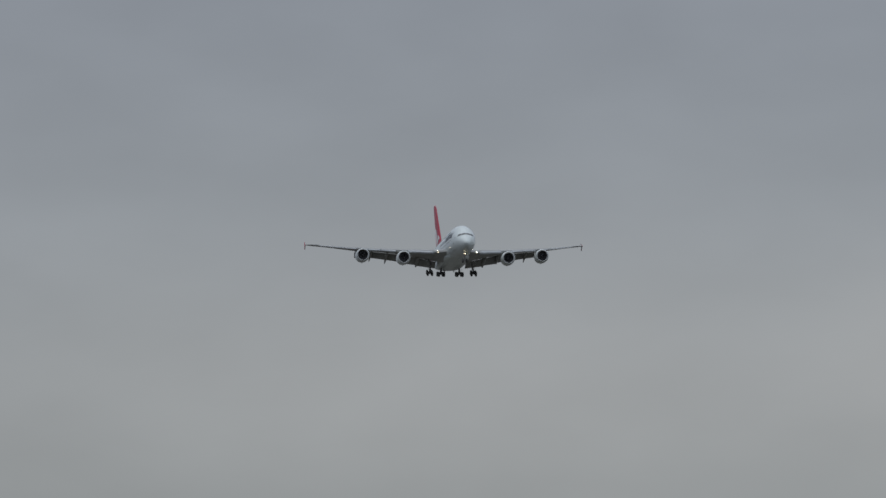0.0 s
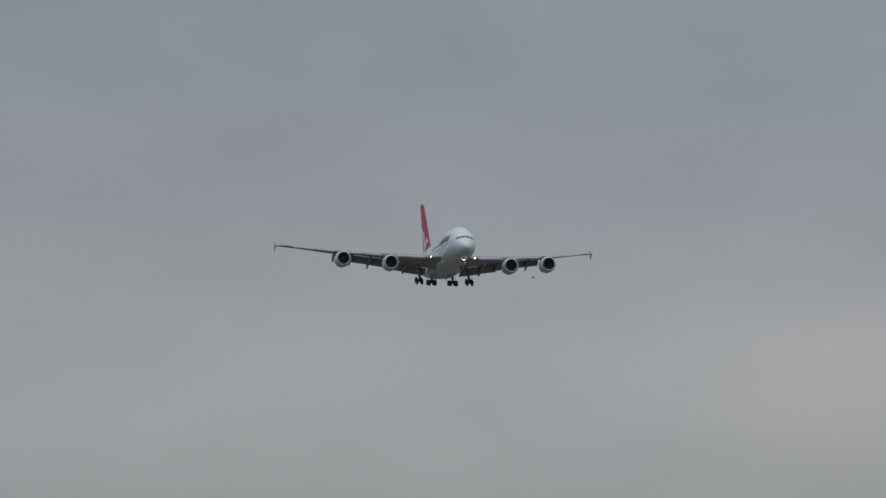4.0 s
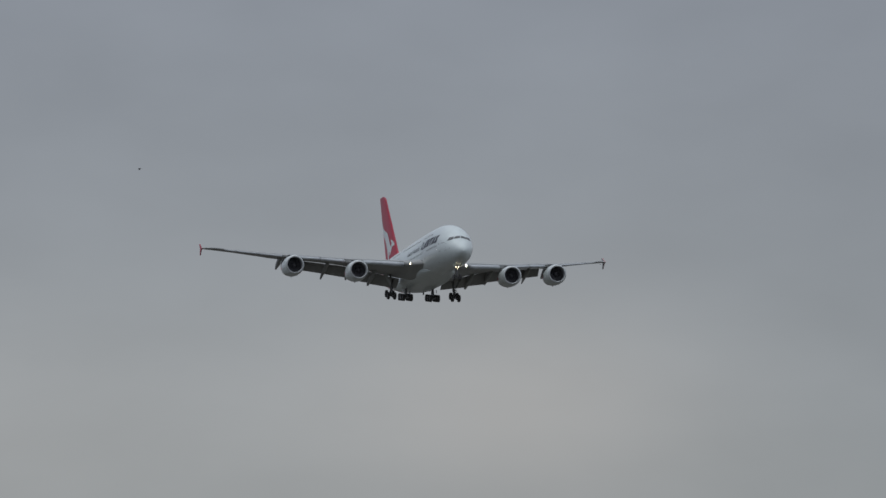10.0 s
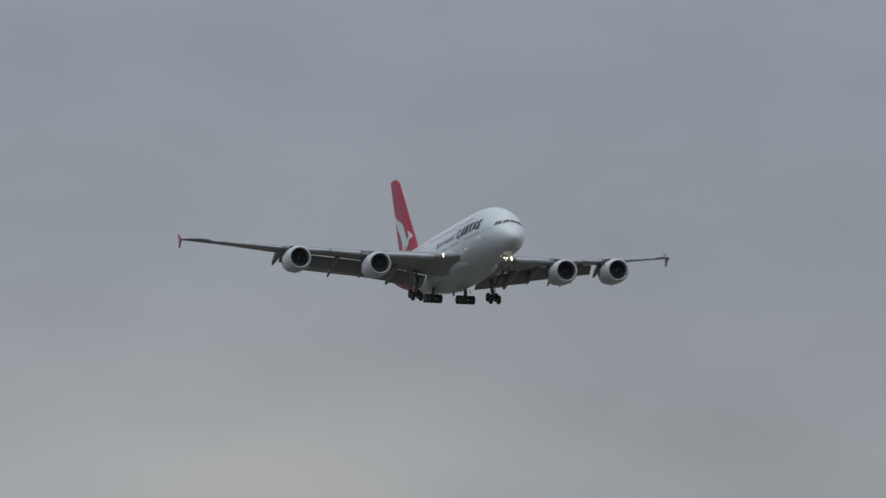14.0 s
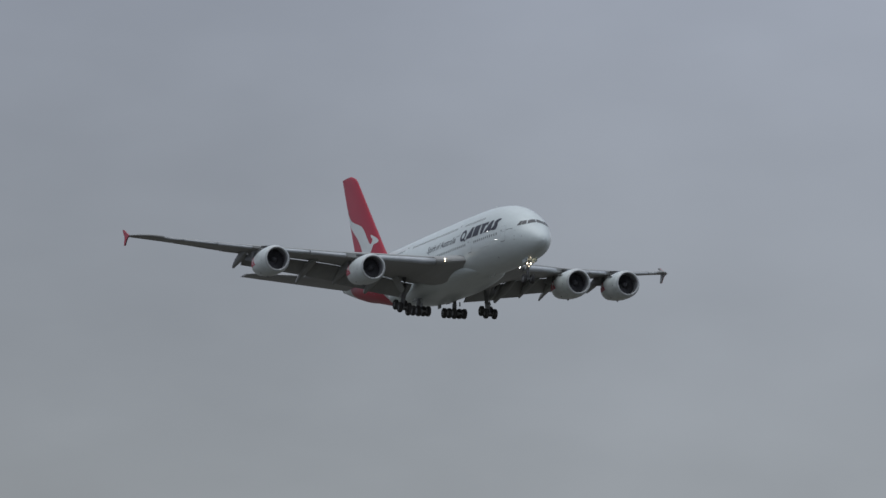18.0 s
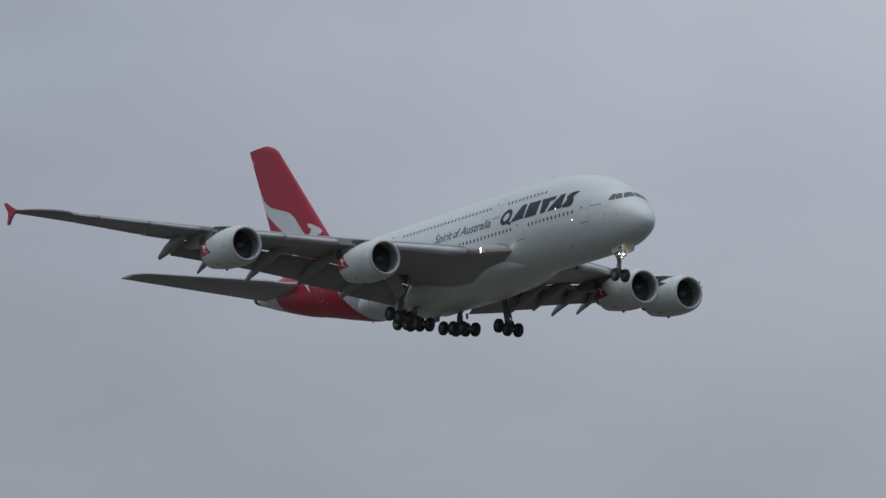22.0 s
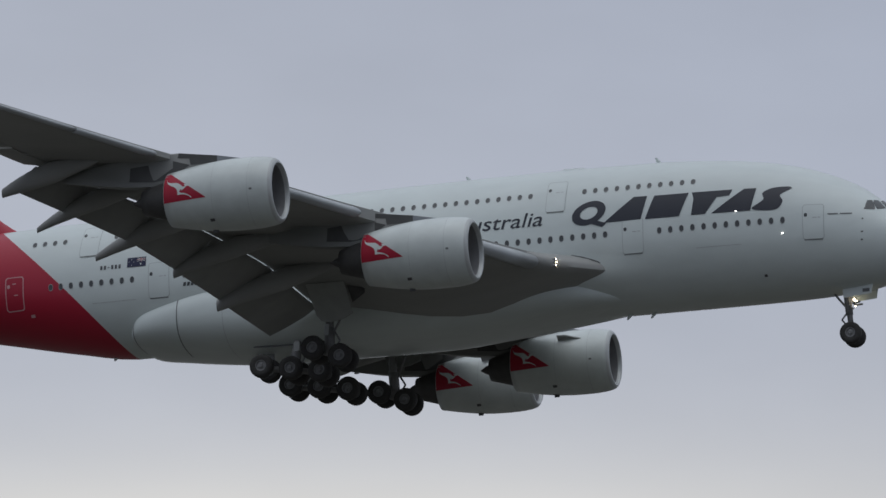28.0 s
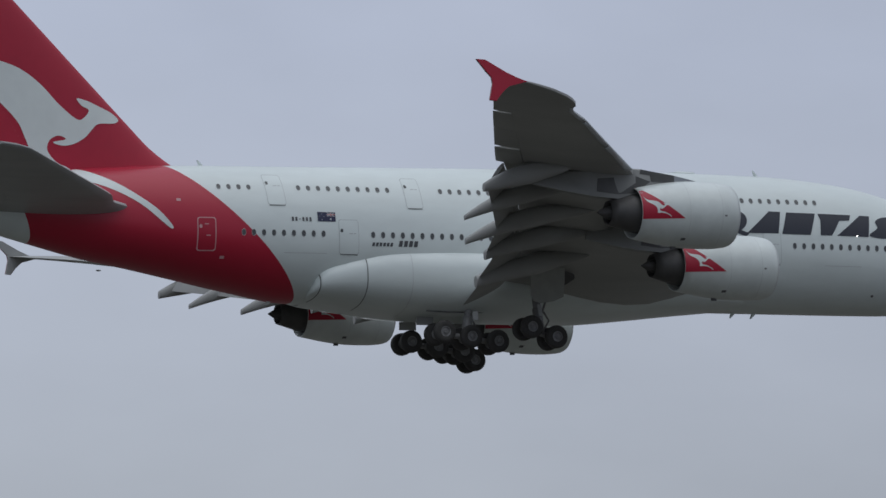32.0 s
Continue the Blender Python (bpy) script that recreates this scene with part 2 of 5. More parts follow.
def revolve(profile, centre, axis="x", n=40, bm=None, caps=False):
    """Turn (along, radius) pairs round an axis through centre; along runs aft for x, outboard for y, up for z."""
    rings = []
    cx, cy, cz = centre
    for a, r in profile:
        ring = []
        for i in range(n):
            c, s = math.cos(2 * math.pi * i / n) * r, math.sin(2 * math.pi * i / n) * r
            if axis == "x":
                ring.append((cx - a, cy + c, cz + s))
            elif axis == "y":
                ring.append((cx + c, cy + a, cz + s))
            else:
                ring.append((cx + c, cy + s, cz + a))
        rings.append(ring)
    return loft(rings, True, caps, bm)


def rod(bm, a, b, r, n=10, r2=None):
    a, b = Vector(a), Vector(b)
    d = (b - a).normalized()
    u = d.orthogonal().normalized()
    v = d.cross(u)
    rings = []
    for p, q in ((a, r), (b, r if r2 is None else r2)):
        rings.append([p + u * math.cos(2 * math.pi * i / n) * q + v * math.sin(2 * math.pi * i / n) * q for i in range(n)])
    return loft(rings, True, True, bm)


def box(bm, lo, hi, tilt=None):
    vs = []
    for x in (lo[0], hi[0]):
        for y in (lo[1], hi[1]):
            for z in (lo[2], hi[2]):
                vs.append(bm.verts.new((x, y, z)))
    for q in ((0, 1, 3, 2), (4, 6, 7, 5), (0, 4, 5, 1), (2, 3, 7, 6), (0, 2, 6, 4), (1, 5, 7, 3)):
        bm.faces.new([vs[i] for i in q])
    if tilt:
        bmesh.ops.transform(bm, matrix=tilt, verts=vs)
    return bm


def smooth_curve(points):
    """A smooth function through (x, y) pairs, with no overshoot between them."""
    xs = np.array([p[0] for p in points], float)
    ys = np.array([p[1] for p in points], float)
    h = np.diff(xs)
    s = np.diff(ys) / h
    m = np.zeros(len(xs))
    m[0], m[-1] = s[0], s[-1]
    for i in range(1, len(xs) - 1):
        if s[i - 1] * s[i] > 0:
            w1, w2 = 2 * h[i] + h[i - 1], h[i] + 2 * h[i - 1]
            m[i] = (w1 + w2) / (w1 / s[i - 1] + w2 / s[i])

    def at(x):
        x = min(max(x, xs[0]), xs[-1])
        i = min(max(int(np.searchsorted(xs, x)) - 1, 0), len(h) - 1)
        t = (x - xs[i]) / h[i]
        return ((2 * t**3 - 3 * t**2 + 1) * ys[i] + (t**3 - 2 * t**2 + t) * h[i] * m[i] + (3 * t**2 - 2 * t**3) * ys[i + 1] + (t**3 - t**2) * h[i] * m[i + 1])

    return at


# ---- ground under the camera: out of view, added to bounce light onto undersides ----
bm = bmesh.new()
N = 48
ring0 = bm.verts.new((0, 0, 0))
last = None
for r in (40, 160, 500, 1500, 4500, 14000):
    ring = [bm.verts.new((math.cos(2 * math.pi * i / N) * r, math.sin(2 * math.pi * i / N) * r, 0)) for i in range(N)]
    for i in range(N):
        j = (i + 1) % N
        bm.faces.new((last[i], ring[i], ring[j], last[j]) if last else (ring0, ring[i], ring[j]))
    last = ring
ground = part("ground", bm, BOUNCE_GROUND, None, smooth=False)
tagged(ground, "flat brown-grey ground sheet, unseen, added to bounce light upwards", "ground", kind="structure")

# ---- the airliner: nose towards +x, origin near the nose tip, z = 0 at the main deck door handles ----
airliner = tagged(new("airliner"), "white four-engined double-deck airliner with red tail, wheels down", "airplane")

# fuselage: stations run aft from the nose
TOP = smooth_curve([(0.2, -1.9), (0.35, -1.42), (0.6, -1.05), (1.0, -0.62), (1.7, 0.02), (2.7, 0.86), (3.6, 1.62), (4.5, 2.24), (6.3, 3.08), (8.1, 3.66), (10, 4.06), (12, 4.32), (16, 4.6), (22, 4.66), (32, 4.58), (40, 4.45), (48, 4.28), (54, 4.18), (58, 4.0), (62, 3.7), (66, 3.2), (69, 2.76), (71.3, 2.46)])
BOT = smooth_curve([(0.2, -1.9), (0.35, -2.3), (0.6, -2.58), (1.0, -2.88), (1.7, -3.2), (2.7, -3.5), (3.6, -3.72), (4.5, -3.85), (6.3, -3.97), (8.1, -4.03), (12, -4.05), (40, -4.05), (44, -4.02), (47.8, -4.04), (51.6, -3.44), (55.4, -2.66), (58.2, -2.1), (60.4, -1.72), (64, -0.86), (68, 0.2), (70, 0.78), (71.3, 1.14)])
WID = smooth_curve([(0.2, 0.0), (0.35, 0.5), (0.6, 0.8), (1.0, 1.18), (1.7, 1.66), (2.7, 2.16), (3.6, 2.5), (4.5, 2.76), (6.3, 3.1), (8.1, 3.32), (10, 3.46), (12, 3.54), (14, 3.57), (44, 3.57), (48, 3.52), (52, 3.4), (56, 3.1), (60, 2.62), (64, 2.0), (68, 1.32), (70, 0.92), (71.3, 0.66)])
MID = smooth_curve([(0.2, -1.9), (1.0, -1.62), (2.7, -1.2), (4.5, -0.9), (8.1, -0.5), (12, -0.4), (46, -0.4), (52, -0.15), (58, 0.35), (64, 0.95), (68, 1.4), (71.3, 1.8)])


def hull(s, a):
    """A point of the skin at station s and angle a (0 at the right side, 90 degrees on top)."""
    zc, w = MID(s), WID(s)
    c, q = math.cos(a), math.sin(a)
    semi = (TOP(s) - zc) if q >= 0 else (zc - BOT(s))
    k = 2.0 if q >= 0 else 2.12
    return (-s, -w * math.copysign(abs(c) ** (2 / k), c), zc + semi * math.copysign(abs(q) ** (2 / k), q))


def skin_y(s, z):
    """Half the fuselage's width at station s and height z."""
    zc = MID(s)
    semi = (TOP(s) - zc) if z >= zc else (zc - BOT(s))
    k = 2.0 if z >= zc else 2.12
    return WID(s) * max(1 - min(abs(z - zc) / semi, 1) ** k, 0.0) ** (1 / k)


stations = [0.2, 0.24, 0.3, 0.38, 0.48, 0.6, 0.8, 1.0, 1.3, 1.7, 2.2, 2.7, 3.2, 3.6, 4.0, 4.5, 5.2, 6, 7, 8, 9, 10, 11, 12, 13, 14] + [14 + i * 1.5 for i in range(1, 21)] + [45, 46, 47, 48, 49, 50, 51, 52, 53, 54, 55, 56, 57, 58, 59, 60, 61, 62, 63, 64, 65, 66, 67, 68, 69, 70, 70.7, 71.3]


def two_tone(name):
    """White fuselage paint that turns red aft of a slanting, slightly bowed edge."""
    m = WHITE.copy()
    m.name = name
    n, l = m.node_tree.nodes, m.node_tree.links
    b = n["Principled BSDF"]
    white = b.inputs["Base Color"].links[0].from_socket
    co = n.new("ShaderNodeTexCoord")
    sp = n.new("ShaderNodeSeparateXYZ")
    l.new(co.outputs["Object"], sp.inputs[0])

    def calc(op, a, c, d=None):
        q = n.new("ShaderNodeMath")
        q.operation = op
        for i, v in enumerate((a, c, d)):
            if v is None:
                continue
            if isinstance(v, (int, float)):
                q.inputs[i].default_value = v
            else:
                l.new(v, q.inputs[i])
        return q.outputs[0]

    x, z = sp.outputs[0], sp.outputs[2]
    # edge station = RED_A + RED_B z + RED_C z^2
    edge = calc("MULTIPLY_ADD", z, calc("MULTIPLY_ADD", z, RED_C, RED_B), RED_A)
    aft = calc("GREATER_THAN", calc("MULTIPLY", x, -1.0), edge)
    ahead_of_cone = calc("LESS_THAN", calc("MULTIPLY_ADD", z, -0.44, calc("MULTIPLY", x, -1.0)), CONE)
    k = calc("MULTIPLY", aft, ahead_of_cone)
    mix = n.new("ShaderNodeMix")
    mix.data_type = "RGBA"
    l.new(k, mix.inputs["Factor"])
    l.new(white, mix.inputs["A"])
    mix.inputs["B"].default_value = (0.45, 0.012, 0.040, 1)
    l.new(mix.outputs["Result"], b.inputs["Base Color"])
    # the red paint is less glossy than the white
    l.new(calc("MULTIPLY_ADD", k, -0.33, 0.35), b.inputs["Coat Weight"])
    return m


RED_A, RED_B, RED_C, CONE = 51.4, 1.0, 0.025, 64.75
FUSELAGE_PAINT = two_tone("fuselage_paint")
bm = loft([[hull(s, 2 * math.pi * i / 72) for i in range(72)] for s in stations])
fuselage = part("fuselage", bm, FUSELAGE_PAINT, airliner, "white double-deck fuselage, red towards the tail")

# belly fairing
F_BOT = smooth_curve([(16.0, -3.5), (18.0, -3.85), (20.0, -4.06), (22.0, -4.25), (25, -4.58), (29.7, -4.96), (38.0, -4.95), (41.0, -4.82), (43.5, -4.56), (45.2, -4.32), (46.4, -4.15), (46.9, -4.02), (47.12, -3.9), (47.22, -3.8)])
F_TOP = smooth_curve([(16.0, -3.2), (18.0, -2.7), (20.0, -2.0), (22.0, -1.5), (25, -0.8), (29, -0.4), (38, -0.3), (42, -0.37), (42.9, -0.47), (43.9, -0.74), (44.75, -1.0), (45.5, -1.3), (46.4, -1.72), (46.9, -2.2), (47.12, -2.9), (47.22, -3.4)])
F_WID = smooth_curve([(16.0, 1.2), (18.0, 2.0), (20.0, 2.9), (22.0, 3.5), (25, 3.95), (30, 4.12), (38, 4.06), (41, 3.92), (43, 3.78), (45.0, 3.58), (46.2, 3.42), (46.8, 3.2), (47.1, 2.85), (47.22, 2.3)])
rings = []
for i in range(40):
    s = 16.0 + 31.22 * (0.5 - 0.5 * math.cos(math.pi * i / 39))
    zc, hz, w = (F_TOP(s) + F_BOT(s)) / 2, max((F_TOP(s) - F_BOT(s)) / 2, 0.01), F_WID(s)
    ring = []
    for j in range(48):
        c, q = math.cos(2 * math.pi * j / 48), math.sin(2 * math.pi * j / 48)
        ring.append((-s, w * math.copysign(abs(c) ** 0.8, c), zc + hz * math.copysign(abs(q) ** 0.8, q)))
    rings.append(ring)
belly_fairing = part("belly_fairing", loft(rings), WHITE, airliner, "white bulged fairing under the wing roots")

# soft swelling of the hull ahead of each wing root
for side in (-1, 1):
    rings = []
    for i in range(25):
        s = 14.4 + 9.6 * i / 24
        k = min(max((s - 14.4) / 8.0, 0.0), 1.0)
        k = (k * k * (3 - 2 * k)) ** 1.4
        ring = []
        for j in range(19):
            z = -4.0 + 3.4 * j / 18
            fall = math.exp(-(((z + 2.55) / 0.75) ** 2))
            ring.append((-s, side * (skin_y(s, z) + 0.45 * k * fall - 0.012), z))
        rings.append(ring)
    part("root_swelling", loft(rings, False, False), WHITE, belly_fairing)

# ---- wings ----
LE_X = smooth_curve([(0, 15.0), (3.2, 18.38), (4.3, 19.68), (5.4, 20.92), (7.4, 22.5), (10, 24.4), (16.3, 28.95), (26.4, 37.0), (34, 43.15), (36.3, 45.0), (36.42, 44.86), (37.0, 45.2), (38.0, 46.2), (39.0, 47.8), (39.7, 49.3)])
LE_Z = smooth_curve([(0, -2.2), (3.3, -2.1), (5.4, -1.98), (10, -1.44), (16.3, -0.78), (21, -0.06), (26.4, 0.74), (33, 1.9), (39.7, 3.2)])
TE_X = smooth_curve([(0, 36.2), (4.8, 36.5), (13, 38.4), (25.9, 45.25), (30, 47.1), (34.0, 48.88), (38.5, 50.78), (39.7, 51.3)])
TE_Z = smooth_curve([(0, -3.1), (4.5, -2.7), (13, -0.77), (22, 0.75), (25.9, 1.18), (34.0, 2.5), (39.7, 3.3)])
THICK = smooth_curve([(0, 0.135), (6, 0.125), (14, 0.105), (26, 0.095), (39.7, 0.085)])


def foil(s, t):
    return 5 * t * (0.2969 * math.sqrt(max(s, 0)) - 0.126 * s - 0.3516 * s**2 + 0.2843 * s**3 - 0.1036 * s**4)


def wing_point(y, s, side, upper, shift=(0, 0), drop=0.0):
    """On the wing at span y, chord fraction s; upper +1, lower -1; side +1 left, -1 right."""
    lx, tx, lz, tz = LE_X(y), TE_X(y), LE_Z(y), TE_Z(y)
    c = tx - lx
    thin = 1.0
    if upper < 0:
        # the underside rises to a fine point along the fuselage
        thin = 1 - 0.48 * math.exp(-((max(y - 3.3, 0) / 1.8) ** 2)) * (1 - min(max(s, 0.0) / 0.34, 1.0) ** 0.8)
    z = lz + (tz - lz) * s + (upper * thin * foil(s, THICK(y)) + 0.018 * math.sin(math.pi * min(s * 1.1, 1))) * c
    if upper < 0 and y < 9:
        z -= 0.95 * math.exp(-((max(y - 3.6, 0) / 2.3) ** 2)) * math.sin(math.pi * min(max(s, 0.0), 1.0)) ** 2.4
    return (-(lx + c * s) + shift[0], side * y, z + shift[1] - drop * s)


def wing_ring(y, a, b, side, n=16, shift=(0, 0), grow=0.0):
    fr = [a + (b - a) * (0.5 - 0.5 * math.cos(math.pi * i / n)) for i in range(n + 1)]
    hi, lo = (shift[0], shift[1] + grow), (shift[0], shift[1] - grow)
    return [wing_point(y, s, side, 1, hi) for s in fr[::-1]] + [wing_point(y, s, side, -1, lo) for s in fr[1 if a == 0 else 0:]]


# flaps run from a slot behind the wing's fixed trailing edge, down and aft
NOSE_X = smooth_curve([(4.3, 35.42), (9.5, 36.5), (11.0, 37.2), (12.5, 37.95), (14.5, 38.75), (17.5, 40.25), (25.2, 44.45)])
FLAP_Z = smooth_curve([(4.3, -2.97), (6.0, -2.66), (8.0, -2.2), (9.5, -1.80), (11.0, -1.365), (12.5, -0.965), (14.5, -0.575), (17.5, -0.08), (22, 0.60), (25.2, 0.98)])


def wing_end(y):
    """Chord fraction at which the wing's fixed part ends, just ahead of the flap's nose."""
    lx = LE_X(y)
    return min((NOSE_X(max(y, 4.3)) + 0.01 - lx) / (TE_X(y) - lx), 0.985)


def flap_ring(y, side, te, n=9):
    """A flap's section from its nose to its trailing edge te = (x, z)."""
    nx, nz = NOSE_X(y), FLAP_Z(y)
    ux, uz = te[0] - nx, te[1] - nz
    c = math.hypot(ux, uz)
    ux, uz = ux / c, uz / c
    fr = [0.5 - 0.5 * math.cos(math.pi * i / n) for i in range(n + 1)]
    pts = [(s * c, foil(s, 0.15) * c) for s in fr[::-1]] + [(s * c, -0.7 * foil(s, 0.15) * c) for s in fr[1:-1]]
    return [(-(nx + p * ux - q * uz), side * y, nz + p * uz + q * ux) for p, q in pts]


def outer_end(y):
    """Chord fraction at which the fixed outer wing ends: ahead of the ailerons, or at the trailing edge beyond them."""
    return 0.7985 if 25.43 < y < 34.23 else 0.992


def spread(a, b, n):
    return [a + (b - a) * i / n for i in range(n + 1)]


def flap_fairing(side, wing, tip, r, start, end):
    """A canoe under the wing that carries a flap track: front half along the wing, tail turned down with the flap."""
    tx, y, tz = tip
    p0 = Vector(wing_point(y, start, side, -1))
    nx, nz = (NOSE_X(y), FLAP_Z(y)) if y < 25.2 else (TE_X(y) - 1.2, TE_Z(y) - 0.2)
    p1 = Vector((-nx + 0.6, side * y, nz - r * 0.85))
    p2 = Vector((-tx, side * y, tz))
    rings = []
    n = 18
    for i in range(n + 1):
        t = i / n
        c = p0 * (1 - t) ** 2 + p1 * 2 * t * (1 - t) + p2 * t * t
        k = min((t / 0.45) ** 0.6, 1.0) if t < 0.45 else 1 - (1 - end) * ((t - 0.45) / 0.55) ** 1.7
        rr = r * max(k, 0.03)
        rings.append([(c.x, c.y + 0.68 * rr * math.copysign(abs(math.cos(a)) ** 0.85, math.cos(a)), c.z + rr * math.sin(a)) for a in (2 * math.pi * j / 16 for j in range(16))])
    return sharp(part("flap_track_fairing", loft(rings), FAIRING, wing), 60)


# tail of each canoe: x, y, z, half height, start on the chord, bluntness
TIPS = [(46.1, 26.07, -0.58, 0.62, 0.45, 0.40), (45.6, 22.1, -1.75, 0.58, 0.5, 0.26), (43.75, 17.85, -2.51, 0.62, 0.5, 0.30), (40.7, 13.6, -2.7, 0.62, 0.55, 0.46), (39.55, 9.5, -3.73, 0.66, 0.6, 0.54)]
# span and trailing edge of each flap panel
FLAPS = [(4.3, 9.48, (38.2, -4.5), (39.2, -3.72)), (9.52, 13.58, (39.35, -3.5), (40.2, -2.88)), (13.62, 17.83, (40.6, -2.52), (41.75, -1.8)), (17.87, 22.08, (41.78, -1.78), (43.88, -0.98)), (22.12, 25.25, (43.9, -0.97), (45.5, -0.4))]
for side, word in ((-1, "right"), (1, "left")):
    ys = [2.4, 3.0, 3.3, 3.5, 3.7, 3.9, 4.1, 4.3, 4.6, 4.9, 5.2, 5.6, 6.0, 6.34, 6.4, 6.7, 7, 7.5, 8, 8.5, 9, 10, 11, 13, 15, 17, 19, 21, 23, 25.3]
    wing = part("wing", loft([wing_ring(y, 0.002 if y < 6.36 else 0.035, wing_end(y), side) for y in ys]), WING, airliner, "long grey swept wing with flaps lowered")
    sharp(wing)
    ys2 = [25.3, 25.42, 25.44, 27, 29, 31, 33, 34.22, 34.24, 35.5, 36.28, 36.32, 36.42, 36.8, 37.3, 37.8, 38.6, 39.2, 39.7]
    outer = part("outer_wing_panel", loft([wing_ring(y, 0.015, outer_end(y), side, 12) for y in ys2]) , WING, wing)
    sharp(outer)
    for y0, y1, droop in ((25.55, 28.2, 0.12), (28.4, 31.27, 0.05), (31.29, 34.05, 0.03)):
        sharp(part("aileron", loft([wing_ring(y, 0.80, 0.998, side, 6, shift=(0, -droop * 0.5)) for y in spread(y0, y1, 3)]), WING, wing))
    for y0, y1, t0, t1 in FLAPS:
        rings = []
        for k in range(5):
            q = k / 4
            rings.append(flap_ring(y0 + (y1 - y0) * q, side, (t0[0] + (t1[0] - t0[0]) * q, t0[1] + (t1[1] - t0[1]) * q)))
        sharp(part("flap", loft(rings), FLAP, wing, "grey flap panel, fully lowered"), 50)
    for y0, y1 in ((5.2, 7.9), (7.95, 10.6), (10.75, 13.0), (13.05, 15.2), (15.25, 17.4), (17.55, 20.0), (20.05, 22.5), (22.55, 25.1)):
        rings = []
        for y in spread(y0, y1, 2):
            rings.append([wing_point(y, q, side, 1, (0, dz)) for q, dz in ((0.74, 0.004), (wing_end(y) - 0.07, 0.014), (wing_end(y), 0.012), (wing_end(y), -0.03), (wing_end(y) - 0.07, -0.03), (0.74, -0.03))])
        part("spoiler", loft(rings), WING, wing, smooth=False)
    for y0, y1 in ((6.4, 13.2), (16.3, 20.2), (20.3, 24.2), (26.6, 30.4), (30.5, 34.2), (34.3, 36.28)):
        rings = []
        for y in spread(y0, y1, 5):
            c = TE_X(y) - LE_X(y)
            k = 0.125 if y > 14 else 0.09
            fr = [k * (i / 8) ** 1.6 for i in range(9)]
            fade = min(max((38.2 - y) / 4, 0.0), 1.0)
            sh = (0.012 * c * fade, -0.012 * c * fade)
            outer_pts = [wing_point(y, s, side, 1, sh, 0) for s in fr[::-1]] + [wing_point(y, s * 0.32, side, -1, sh) for s in fr[1:]]
            inner_pts = [wing_point(y, 0.02 + s * 0.32 * 0.9, side, -0.8, sh) for s in fr[:0:-1]] + [wing_point(y, 0.02 + s * 0.92, side, 0.86, sh) for s in fr[1:]]
            rings.append(outer_pts + inner_pts)
        part("slat", loft(rings), SLAT, wing, "pale grey leading-edge slat")
    for x, y, z, r, st, end in TIPS:
        flap_fairing(side, wing, (x, y, z), r, st, end)
    # wing-tip fence: swept plates above and below the tip, red outside and pale grey inside
    prof = [(-51.2 + (x + 51.2) * 0.86, 3.2 + (z - 3.2) * 0.88) for x, z in [(-49.0, 3.2), (-49.7, 3.42), (-50.5, 3.75), (-51.9, 4.48), (-52.5, 4.5), (-51.85, 3.75), (-51.5, 3.4), (-51.42, 3.0), (-51.65, 1.95), (-51.2, 1.9), (-50.8, 2.4), (-50.3, 2.85)]]

    def fence(y0, y1, mat, label):
        fb = bmesh.new()
        cx, cz = -50.9, 3.2
        a = [fb.verts.new((x, side * y0, z)) for x, z in prof]
        b = [fb.verts.new((cx + (x - cx) * 0.985, side * y1, cz + (z - cz) * 0.985)) for x, z in prof]
        fb.faces.new(a)
        fb.faces.new(b)
        for i in range(len(prof)):
            j = (i + 1) % len(prof)
            fb.faces.new((a[i], a[j], b[j], b[i]))
        part("wing_tip_fence", fb, mat, wing, label, smooth=False)

    fence(39.76, 39.84, RED, "red arrow-shaped wing-tip fence")
    fence(39.755, 39.66, FAIRING, "grey inner face of the wing-tip fence")

# ---- engines ----
COWL_OUT = smooth_curve([(0.0, 1.58), (0.05, 1.66), (0.15, 1.74), (0.4, 1.83), (0.9, 1.90), (1.6, 1.94), (2.4, 1.94), (3.4, 1.89), (4.6, 1.74), (5.5, 1.58), (6.15, 1.46)])


def cowl_y(a, z):
    return math.sqrt(max(COWL_OUT(a) ** 2 - z * z, 0.0))


